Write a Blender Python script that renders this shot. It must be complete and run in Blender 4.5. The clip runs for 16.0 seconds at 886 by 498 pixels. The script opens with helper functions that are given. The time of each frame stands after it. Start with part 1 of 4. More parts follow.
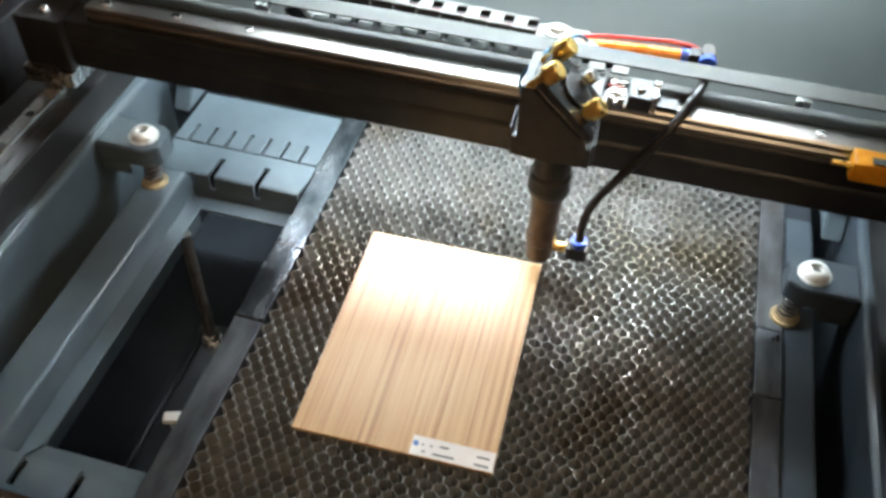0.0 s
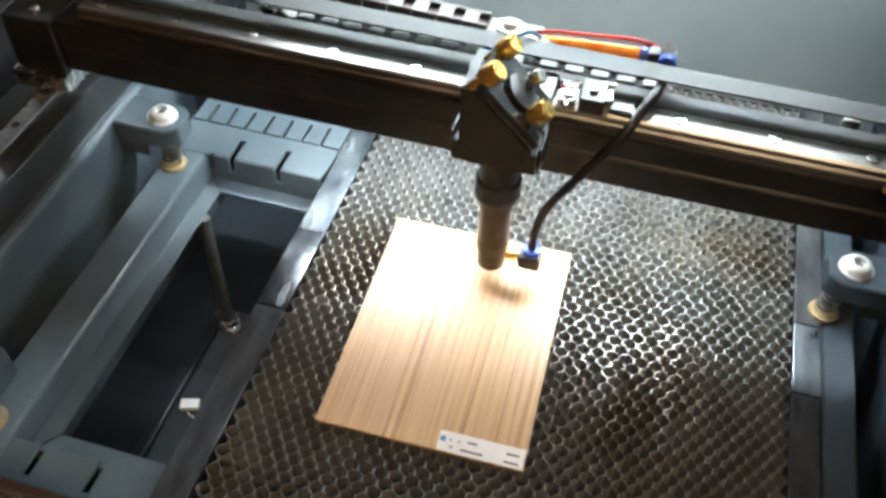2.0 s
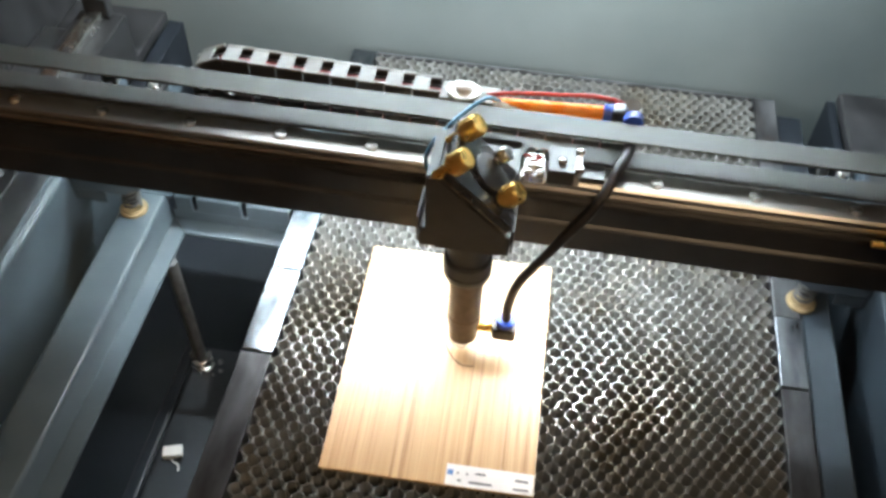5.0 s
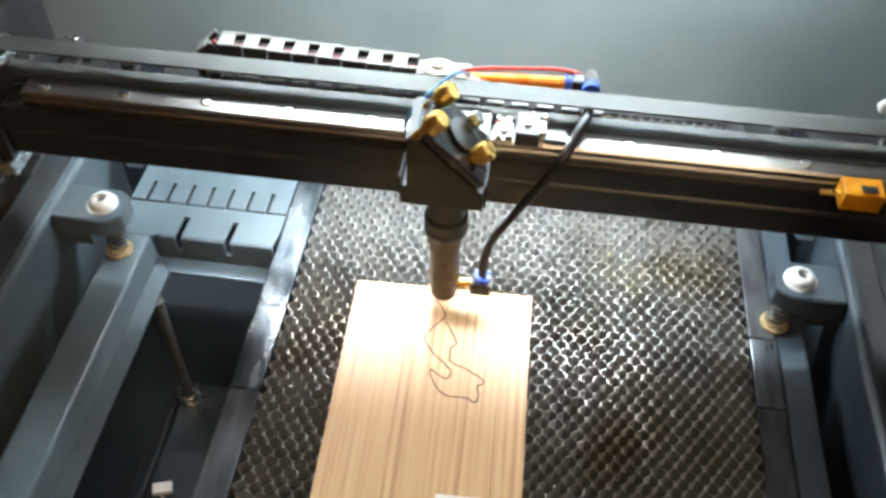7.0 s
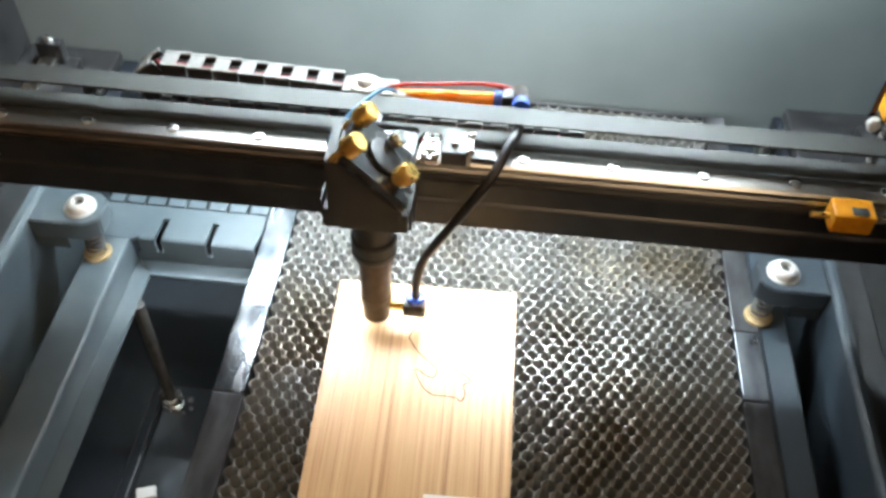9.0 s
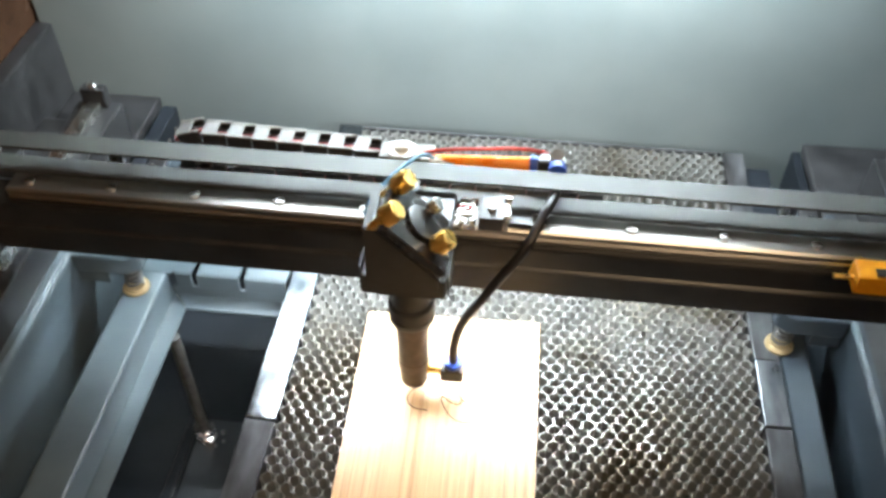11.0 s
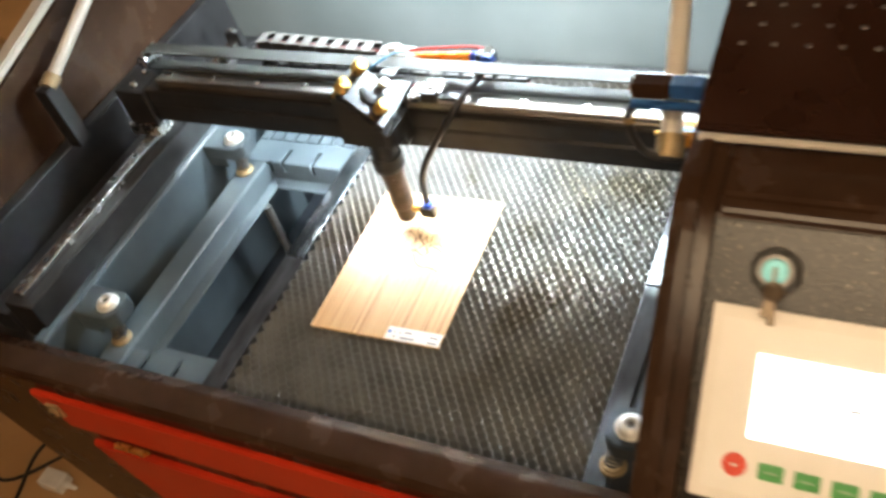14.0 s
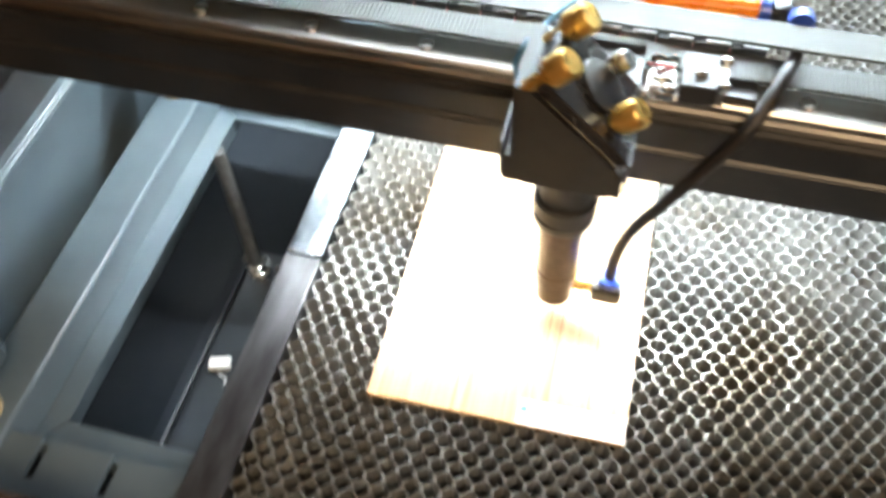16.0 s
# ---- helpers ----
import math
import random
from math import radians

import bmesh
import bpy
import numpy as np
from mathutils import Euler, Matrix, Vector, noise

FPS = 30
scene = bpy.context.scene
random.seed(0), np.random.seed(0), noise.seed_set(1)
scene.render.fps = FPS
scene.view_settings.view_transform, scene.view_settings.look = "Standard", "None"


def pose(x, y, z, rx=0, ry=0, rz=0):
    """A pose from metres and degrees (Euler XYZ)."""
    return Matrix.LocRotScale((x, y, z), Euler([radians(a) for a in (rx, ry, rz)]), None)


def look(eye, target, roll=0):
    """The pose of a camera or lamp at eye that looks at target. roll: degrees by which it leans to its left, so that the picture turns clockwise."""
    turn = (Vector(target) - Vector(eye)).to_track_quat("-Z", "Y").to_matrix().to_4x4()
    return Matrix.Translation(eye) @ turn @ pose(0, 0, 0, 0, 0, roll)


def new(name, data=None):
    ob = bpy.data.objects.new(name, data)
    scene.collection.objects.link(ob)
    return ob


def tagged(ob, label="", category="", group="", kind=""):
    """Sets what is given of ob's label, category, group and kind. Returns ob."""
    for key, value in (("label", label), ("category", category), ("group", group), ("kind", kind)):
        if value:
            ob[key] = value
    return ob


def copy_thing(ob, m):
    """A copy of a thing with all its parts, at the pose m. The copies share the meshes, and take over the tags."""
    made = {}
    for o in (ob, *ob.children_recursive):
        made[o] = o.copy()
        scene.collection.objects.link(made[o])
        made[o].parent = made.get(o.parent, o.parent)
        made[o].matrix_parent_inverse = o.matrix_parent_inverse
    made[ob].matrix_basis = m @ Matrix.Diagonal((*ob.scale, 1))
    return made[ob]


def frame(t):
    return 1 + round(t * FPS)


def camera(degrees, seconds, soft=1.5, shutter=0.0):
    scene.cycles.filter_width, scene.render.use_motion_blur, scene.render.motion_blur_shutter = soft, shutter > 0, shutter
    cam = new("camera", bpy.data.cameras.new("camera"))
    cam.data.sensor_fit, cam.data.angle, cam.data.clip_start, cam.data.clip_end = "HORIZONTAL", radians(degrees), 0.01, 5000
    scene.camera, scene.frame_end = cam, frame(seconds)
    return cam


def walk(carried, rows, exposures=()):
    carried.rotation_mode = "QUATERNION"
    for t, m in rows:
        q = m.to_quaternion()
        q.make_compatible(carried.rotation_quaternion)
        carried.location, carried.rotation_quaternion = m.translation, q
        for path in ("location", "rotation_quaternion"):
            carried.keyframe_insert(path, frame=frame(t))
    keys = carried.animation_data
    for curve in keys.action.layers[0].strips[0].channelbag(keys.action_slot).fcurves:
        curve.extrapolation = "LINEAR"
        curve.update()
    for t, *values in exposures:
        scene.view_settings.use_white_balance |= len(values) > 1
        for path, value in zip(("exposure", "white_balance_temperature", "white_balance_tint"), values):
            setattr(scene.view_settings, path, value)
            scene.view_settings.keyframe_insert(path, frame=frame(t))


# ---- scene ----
cam = camera(52.5, 16.0, 3.2, 0.6)
PATH = [
    (0, (0.113, -0.422, 0.576), (-0.209, 0.906, -0.885), 2.2),
    (0.5, (0.116, -0.418, 0.57), (-0.269, 0.912, -0.874), 0.9),
    (1, (0.11, -0.414, 0.572), (-0.303, 0.908, -0.871), 0.6),
    (1.5, (0.099, -0.412, 0.564), (-0.273, 0.9, -0.899), 1.4),
    (2, (0.093, -0.407, 0.562), (-0.238, 0.887, -0.927), 2.4),
    (2.5, (0.069, -0.402, 0.569), (-0.195, 0.911, -0.917), 2.6),
    (3, (0.057, -0.399, 0.568), (-0.155, 0.919, -0.921), 1.9),
    (3.5, (0.089, -0.393, 0.58), (-0.242, 0.879, -0.927), 2.5),
    (4, (0.075, -0.377, 0.572), (-0.157, 0.894, -0.955), 3.8),
    (6.3, (0.034, -0.393, 0.594), (-0.111, 0.917, -0.91), 2.2),
    (6.5, (0.037, -0.39, 0.594), (-0.097, 0.92, -0.912), 2.4),
    (7, (0.045, -0.384, 0.602), (-0.09, 0.942, -0.89), 2.0),
    (7.5, (0.047, -0.378, 0.6), (-0.076, 0.939, -0.9), 1.6),
    (8, (0.045, -0.38, 0.597), (-0.07, 0.938, -0.903), 2.1),
    (8.5, (0.044, -0.377, 0.598), (-0.064, 0.937, -0.906), 1.9),
    (9, (0.042, -0.38, 0.6), (-0.049, 0.944, -0.897), 2.5),
    (11.5, (0.057, -0.421, 0.613), (-0.18, 0.976, -0.799), -2.5),
    (12, (0.28, -0.453, 0.658), (-0.468, 0.657, -0.829), -18.6),
    (12.5, (0.424, -0.531, 0.704), (-0.381, 0.573, -0.756), -21.9),
    (13, (0.501, -0.572, 0.719), (-0.392, 0.531, -0.689), -25.1),
    (13.5, (0.501, -0.566, 0.719), (-0.377, 0.57, -0.674), -20.7),
    (14, (0.442, -0.541, 0.703), (-0.391, 0.603, -0.71), -18.5),
    (14.5, (0.294, -0.501, 0.646), (-0.365, 0.686, -0.823), -14.3),
    (15, (0.175, -0.45, 0.568), (-0.3, 0.735, -0.972), -6.2),
    (15.5, (0.14, -0.369, 0.504), (-0.426, 0.654, -1.118), -6.9),
    (16, (0.046, -0.323, 0.48), (-0.301, 0.797, -1.141), -2.9),
]
EXPOSURE = [(0, 0.48), (1.5, 0.48), (4, 0.55), (7, 0.66), (9, 0.74), (11.5, 0.98), (12, 1.05), (12.6, 1.36), (14, 1.36), (14.6, 1.40), (15.3, 1.52), (16, 1.50)]
walk(cam, [(t, look(eye, target, roll)) for t, eye, target, roll in PATH], EXPOSURE)

# ---------------------------------------------------------------- light
world = bpy.data.worlds.new("room_air")
scene.world = world
world.use_nodes = True
world.node_tree.nodes["Background"].inputs[0].default_value = (1.0, 0.82, 0.64, 1)
world.node_tree.nodes["Background"].inputs[1].default_value = 0.06


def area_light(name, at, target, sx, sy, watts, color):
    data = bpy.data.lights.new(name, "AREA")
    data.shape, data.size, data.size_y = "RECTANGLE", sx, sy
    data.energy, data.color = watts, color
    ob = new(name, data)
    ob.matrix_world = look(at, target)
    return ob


# lamp for the LED panel on the raised lid, and the warm ceiling lamp of the room
# turned to the back wall, off the panel's own facing, to darken the bed's front
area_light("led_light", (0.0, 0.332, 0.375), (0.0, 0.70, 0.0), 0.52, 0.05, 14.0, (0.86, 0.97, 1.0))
area_light("ceiling_light", (0.5, -1.1, 1.45), (0.3, -0.2, 0.1), 0.9, 0.5, 3.8, (1.0, 0.77, 0.53))


# ---------------------------------------------------------------- materials
def nodes_of(name):
    m = bpy.data.materials.new(name)
    m.use_nodes = True
    t = m.node_tree
    return m, t, t.nodes["Principled BSDF"]


def surface(name, a, b, rough=0.5, metal=0.0, scale=60.0, stretch=(1, 1, 1), fine=400.0, bump=0.1, rvar=0.15,
            wear=None, spec=0.5, coat=0.0, grain=0.0, place=False, amount=0.60):
    """A surface with two scales of variation: large stains a..b, fine grain in relief and gloss."""
    m, t, p = nodes_of(name)
    n, l = t.nodes, t.links
    co = n.new("ShaderNodeNewGeometry" if place else "ShaderNodeTexCoord")
    here = co.outputs["Position" if place else "Object"]
    mp = n.new("ShaderNodeMapping")
    mp.inputs["Scale"].default_value = stretch
    l.new(here, mp.inputs[0])
    big = n.new("ShaderNodeTexNoise")
    big.inputs["Scale"].default_value, big.inputs["Detail"].default_value = scale, 6
    l.new(mp.outputs[0], big.inputs["Vector"])
    small = n.new("ShaderNodeTexNoise")
    small.inputs["Scale"].default_value, small.inputs["Detail"].default_value = fine, 4
    l.new(mp.outputs[0], small.inputs["Vector"])
    ramp = n.new("ShaderNodeValToRGB")
    ramp.color_ramp.elements[0].position, ramp.color_ramp.elements[1].position = 0.35, 0.68
    ramp.color_ramp.elements[0].color, ramp.color_ramp.elements[1].color = (*a, 1), (*b, 1)
    l.new(big.outputs[0], ramp.inputs[0])
    colour = ramp.outputs[0]
    if wear:
        w = n.new("ShaderNodeValToRGB")
        w.color_ramp.elements[0].position, w.color_ramp.elements[1].position = amount, amount + 0.12
        w.color_ramp.elements[0].color, w.color_ramp.elements[1].color = (0, 0, 0, 1), (1, 1, 1, 1)
        wn = n.new("ShaderNodeTexNoise")
        wn.inputs["Scale"].default_value, wn.inputs["Detail"].default_value = scale * 0.45, 8
        l.new(here, wn.inputs["Vector"])
        l.new(wn.outputs[0], w.inputs[0])
        mix = n.new("ShaderNodeMix")
        mix.data_type = "RGBA"
        mix.inputs[7].default_value = (*wear, 1)
        l.new(w.outputs[0], mix.inputs[0])
        l.new(colour, mix.inputs[6])
        colour = mix.outputs[2]
    if grain:
        g = n.new("ShaderNodeMix")
        g.data_type, g.blend_type = "RGBA", "MULTIPLY"
        gr = n.new("ShaderNodeValToRGB")
        gr.color_ramp.elements[0].position, gr.color_ramp.elements[1].position = 0.35, 0.6
        gr.color_ramp.elements[0].color = (1 - grain, 1 - grain, 1 - grain, 1)
        l.new(small.outputs[0], gr.inputs[0])
        g.inputs[0].default_value = 1.0
        l.new(colour, g.inputs[6])
        l.new(gr.outputs[0], g.inputs[7])
        colour = g.outputs[2]
    l.new(colour, p.inputs["Base Color"])
    rm = n.new("ShaderNodeMapRange")
    rm.inputs[3].default_value, rm.inputs[4].default_value = max(0.03, rough - rvar), min(1.0, rough + rvar)
    l.new(big.outputs[0], rm.inputs[0])
    l.new(rm.outputs[0], p.inputs["Roughness"])
    p.inputs["Metallic"].default_value = metal
    p.inputs["Specular IOR Level"].default_value = spec
    p.inputs["Coat Weight"].default_value = coat
    p.inputs["Coat Roughness"].default_value = 0.12
    if bump:
        bp = n.new("ShaderNodeBump")
        bp.inputs["Strength"].default_value, bp.inputs["Distance"].default_value = bump, 0.0006
        l.new(small.outputs[0], bp.inputs["Height"])
        l.new(bp.outputs[0], p.inputs["Normal"])
    return m


def glow(name, colour, strength):
    m, t, p = nodes_of(name)
    p.inputs["Base Color"].default_value = (*colour, 1)
    p.inputs["Emission Color"].default_value = (*colour, 1)
    p.inputs["Emission Strength"].default_value = strength
    return m


def rim_material():
    """Top edges of the honeycomb: aluminium under uneven brown soot, with lamp glints painted on some ribbons in the
    used part.
    """
    m, t, p = nodes_of("honeycomb_rims")
    n, l = t.nodes, t.links
    here = n.new("ShaderNodeNewGeometry").outputs["Position"]

    def field(scale, stretch, lo, hi, detail=4):
        mp = n.new("ShaderNodeMapping")
        mp.inputs["Scale"].default_value = stretch
        l.new(here, mp.inputs[0])
        tex = n.new("ShaderNodeTexNoise")
        tex.inputs["Scale"].default_value, tex.inputs["Detail"].default_value = scale, detail
        l.new(mp.outputs[0], tex.inputs["Vector"])
        r = n.new("ShaderNodeMapRange")
        r.inputs[1].default_value, r.inputs[2].default_value = lo, hi
        l.new(tex.outputs[0], r.inputs[0])
        return r.outputs[0]

    def mixed(fac, a, b):
        x = n.new("ShaderNodeMix")
        x.data_type = "RGBA"
        l.new(fac, x.inputs[0])
        for k, v in ((6, a), (7, b)):
            if isinstance(v, tuple):
                x.inputs[k].default_value = (*v, 1)
            else:
                l.new(v, x.inputs[k])
        return x.outputs[2]
    base = mixed(field(40, (1, 1, 1), 0.35, 0.65), (0.31, 0.317, 0.318), (0.40, 0.406, 0.402))
    soot = mixed(field(9, (1, 1, 1), 0.48, 0.62), base, (0.235, 0.215, 0.18))
    # brown scorch near the back, dark soot in front of the used part
    for place, inner, outer, tone in (((0.165, 0.165, 0.0), 0.02, 0.085, (0.24, 0.19, 0.095)), ((0.165, -0.085, 0.0), 0.02, 0.10, (0.14, 0.122, 0.088))):
        far = n.new("ShaderNodeVectorMath")
        far.operation = "DISTANCE"
        far.inputs[1].default_value = place
        l.new(here, far.inputs[0])
        spot = n.new("ShaderNodeMapRange")
        spot.inputs[1].default_value, spot.inputs[2].default_value = outer, inner
        l.new(far.outputs["Value"], spot.inputs[0])
        patchy = n.new("ShaderNodeMath")
        patchy.operation = "MULTIPLY"
        l.new(spot.outputs[0], patchy.inputs[0])
        l.new(field(26, (1, 0.5, 1), 0.36, 0.56), patchy.inputs[1])
        soot = mixed(patchy.outputs[0], soot, tone)
    # painted glints: some ribbons beside the board brightened for the lamp's reflection
    away = n.new("ShaderNodeVectorMath")
    away.operation = "DISTANCE"
    away.inputs[1].default_value = (0.145, 0.005, 0.0)
    l.new(here, away.inputs[0])
    near = n.new("ShaderNodeMapRange")
    near.inputs[1].default_value, near.inputs[2].default_value = 0.075, 0.040
    l.new(away.outputs["Value"], near.inputs[0])
    gate = n.new("ShaderNodeMath")
    gate.operation = "MULTIPLY"
    l.new(near.outputs[0], gate.inputs[0])
    # strength of the painted glints on ribbons picked at random
    bare = n.new("ShaderNodeMath")
    bare.operation = "MULTIPLY"
    some = n.new("ShaderNodeMapRange")
    some.inputs[1].default_value, some.inputs[2].default_value = 0.74, 0.78
    l.new(n.new("ShaderNodeObjectInfo").outputs["Random"], some.inputs[0])
    l.new(some.outputs[0], bare.inputs[0])
    l.new(field(1.0, (60, 22, 1), 0.42, 0.48, 1), bare.inputs[1])
    l.new(bare.outputs[0], gate.inputs[1])
    l.new(mixed(gate.outputs[0], soot, (0.82, 0.83, 0.82)), p.inputs["Base Color"])
    p.inputs["Metallic"].default_value, p.inputs["Roughness"].default_value = 0.6, 0.42
    return m


def wood_material():
    m, t, p = nodes_of("laminate_wood")
    n, l = t.nodes, t.links
    co = n.new("ShaderNodeTexCoord")
    out = []
    for scale, stretch in ((260, (1, 0.009, 1)), (700, (1, 0.007, 1)), (14, (1, 0.10, 1))):
        mp = n.new("ShaderNodeMapping")
        mp.inputs["Scale"].default_value = stretch
        l.new(co.outputs["Object"], mp.inputs[0])
        tex = n.new("ShaderNodeTexNoise")
        tex.inputs["Scale"].default_value, tex.inputs["Detail"].default_value = scale, 5
        tex.inputs["Roughness"].default_value = 0.6
        l.new(mp.outputs[0], tex.inputs["Vector"])
        out.append(tex.outputs[0])
    a = n.new("ShaderNodeMath")
    a.operation = "MULTIPLY_ADD"
    a.inputs[1].default_value = 0.5
    l.new(out[1], a.inputs[0])
    b = n.new("ShaderNodeMath")
    b.operation = "MULTIPLY"
    b.inputs[1].default_value = 0.5
    l.new(out[0], b.inputs[0])
    l.new(b.outputs[0], a.inputs[2])
    ramp = n.new("ShaderNodeValToRGB")
    e = ramp.color_ramp.elements
    e[0].position, e[0].color = 0.405, (0.32, 0.168, 0.066, 1)
    e[1].position, e[1].color = 0.60, (0.62, 0.43, 0.225, 1)
    mid = ramp.color_ramp.elements.new(0.440)
    mid.color = (0.48, 0.295, 0.130, 1)
    l.new(a.outputs[0], ramp.inputs[0])
    tint = n.new("ShaderNodeMix")
    tint.data_type, tint.blend_type = "RGBA", "MULTIPLY"
    tr = n.new("ShaderNodeValToRGB")
    tr.color_ramp.elements[0].color, tr.color_ramp.elements[1].color = (0.86, 0.80, 0.72, 1), (1, 1, 1, 1)
    l.new(out[2], tr.inputs[0])
    tint.inputs[0].default_value = 1.0
    l.new(ramp.outputs[0], tint.inputs[6])
    l.new(tr.outputs[0], tint.inputs[7])
    l.new(tint.outputs[2], p.inputs["Base Color"])
    p.inputs["Roughness"].default_value = 0.46
    p.inputs["Specular IOR Level"].default_value = 0.8
    p.inputs["Coat Weight"].default_value, p.inputs["Coat Roughness"].default_value = 0.15, 0.40
    bp = n.new("ShaderNodeBump")
    bp.inputs["Strength"].default_value, bp.inputs["Distance"].default_value = 0.12, 0.0004
    l.new(a.outputs[0], bp.inputs["Height"])
    l.new(bp.outputs[0], p.inputs["Normal"])
    return m


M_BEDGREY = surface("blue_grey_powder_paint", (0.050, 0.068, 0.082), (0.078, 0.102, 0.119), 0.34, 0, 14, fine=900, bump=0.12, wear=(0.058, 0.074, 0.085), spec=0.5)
# the frame's blue-grey paint, darkened for the dimmer right side
M_SHADEGREY = surface("shaded_blue_grey_paint", (0.020, 0.028, 0.037), (0.036, 0.047, 0.058), 0.40, 0, 14, fine=900, bump=0.12, wear=(0.026, 0.034, 0.042), spec=0.4)
M_WALLGREY = surface("dark_grey_inner_paint", (0.11, 0.135, 0.14), (0.16, 0.185, 0.19), 0.55, 0, 5, fine=700, bump=0.1)
M_BLACK = surface("black_anodised", (0.010, 0.010, 0.011), (0.022, 0.022, 0.024), 0.38, 0.0, 40, fine=900, bump=0.08)
M_HEAD = surface("black_anodised_head", (0.014, 0.014, 0.014), (0.028, 0.028, 0.028), 0.48, 0.0, 60, fine=900, bump=0.05)
M_BARREL = surface("brown_black_barrel", (0.05, 0.036, 0.028), (0.105, 0.075, 0.058), 0.40, 0.3, 80, fine=900, bump=0.05)
M_RAIL = surface("polished_steel_rail", (0.26, 0.25, 0.24), (0.38, 0.365, 0.345), 0.34, 1.0, 60, (0.2, 1, 1), 600, 0.05, 0.08)
M_SIDERAIL = surface("bright_steel_rail", (0.50, 0.49, 0.47), (0.72, 0.71, 0.69), 0.24, 1.0, 90, (1, 1, 1), 160, 0.9, 0.12)
M_STEEL = surface("zinc_steel", (0.45, 0.45, 0.44), (0.68, 0.67, 0.65), 0.26, 1.0, 120, fine=800, bump=0.06)
# walls tinted below the rims for the shade inside cells, plus brown soot patches
M_ALU = surface("shaded_sooty_honeycomb_walls", (0.18, 0.182, 0.178), (0.29, 0.293, 0.286), 0.48, 0.4, 22, fine=500, bump=0.08, wear=(0.14, 0.122, 0.092), place=True, amount=0.54)
M_RIM = rim_material()
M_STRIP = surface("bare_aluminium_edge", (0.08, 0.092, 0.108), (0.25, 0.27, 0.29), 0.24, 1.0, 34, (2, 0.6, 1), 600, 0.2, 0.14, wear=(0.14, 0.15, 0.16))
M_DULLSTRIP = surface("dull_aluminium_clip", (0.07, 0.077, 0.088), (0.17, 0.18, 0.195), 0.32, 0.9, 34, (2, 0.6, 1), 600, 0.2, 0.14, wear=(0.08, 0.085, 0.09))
M_DARKSTRIP = surface("dark_aluminium_edge", (0.022, 0.022, 0.024), (0.07, 0.072, 0.078), 0.36, 0.5, 30, (2, 0.6, 1), 600, 0.2, 0.14, wear=(0.03, 0.022, 0.016))
M_LOWER = surface("blue_black_plate", (0.012, 0.015, 0.019), (0.028, 0.033, 0.040), 0.36, 0.1, 11, fine=300, bump=0.15, wear=(0.07, 0.075, 0.08), amount=0.66)
M_BRASS = surface("brass", (0.78, 0.48, 0.12), (0.92, 0.63, 0.21), 0.29, 0.9, 150, fine=900, bump=0.04)
M_PLATE = surface("satin_dark_plate", (0.04, 0.04, 0.042), (0.085, 0.085, 0.088), 0.26, 0.6, 60, fine=900, bump=0.05)
M_OLDBRASS = surface("dull_brass", (0.30, 0.22, 0.115), (0.44, 0.34, 0.195), 0.5, 0.6, 150, fine=900, bump=0.08)
M_BELT = surface("grey_rubber_belt", (0.019, 0.019, 0.017), (0.034, 0.034, 0.030), 0.58, 0, 80, (0.1, 1, 1), 500, 0.06)
M_BELTTEETH = surface("worn_toothed_belt", (0.020, 0.020, 0.018), (0.042, 0.042, 0.038), 0.58, 0, 80, (0.1, 1, 1), 500, 0.06)
M_BOLT = surface("bright_zinc_bolt", (0.60, 0.60, 0.59), (0.80, 0.80, 0.78), 0.25, 1.0, 160, fine=800, bump=0.08)
M_WASHER = surface("pale_plated_washer", (0.62, 0.62, 0.61), (0.76, 0.76, 0.74), 0.36, 0.35, 120, fine=700, bump=0.06)
M_DULLSTEEL = surface("dull_dark_steel", (0.10, 0.10, 0.10), (0.17, 0.17, 0.165), 0.45, 0.7, 120, fine=700, bump=0.08)
M_TAPE = surface("dark_blue_bracket", (0.008, 0.05, 0.17), (0.014, 0.075, 0.23), 0.4, 0, 100, bump=0.02)
M_RUBBER = surface("black_rubber", (0.010, 0.010, 0.011), (0.022, 0.022, 0.024), 0.4, 0, 80, fine=800, bump=0.05)
# on the chain this grey holds the overhead glare on black nylon
M_CHAIN = surface("grey_nylon_chain", (0.13, 0.13, 0.127), (0.20, 0.20, 0.195), 0.5, 0, 90, fine=700, bump=0.05, spec=0.5)
M_BLUE = surface("blue_plastic", (0.02, 0.06, 0.36), (0.04, 0.10, 0.5), 0.3, 0, 100, bump=0.02)
M_ORANGE = surface("orange_hose", (1.0, 0.20, 0.006), (1.0, 0.30, 0.012), 0.28, 0, 100, bump=0.02)
M_YELLOW = surface("amber_plastic", (0.64, 0.24, 0.008), (0.80, 0.35, 0.015), 0.36, 0, 120, bump=0.03)
M_DARKWIRE = surface("dark_red_wire", (0.12, 0.010, 0.008), (0.20, 0.018, 0.014), 0.4, 0, 100, bump=0.02)
M_REDWIRE = surface("red_wire", (0.30, 0.014, 0.010), (0.42, 0.024, 0.018), 0.35, 0, 100, bump=0.02)
M_BLUEWIRE = surface("blue_wire", (0.06, 0.18, 0.32), (0.09, 0.25, 0.42), 0.35, 0, 100, bump=0.02)
M_WHITE = surface("white_label", (0.72, 0.72, 0.72), (0.82, 0.82, 0.81), 0.5, 0, 40, bump=0.03)
M_INK = surface("grey_print", (0.10, 0.11, 0.13), (0.18, 0.19, 0.21), 0.6, 0, 100, bump=0)
M_INKBLUE = surface("blue_print", (0.08, 0.2, 0.5), (0.12, 0.28, 0.6), 0.6, 0, 100, bump=0)
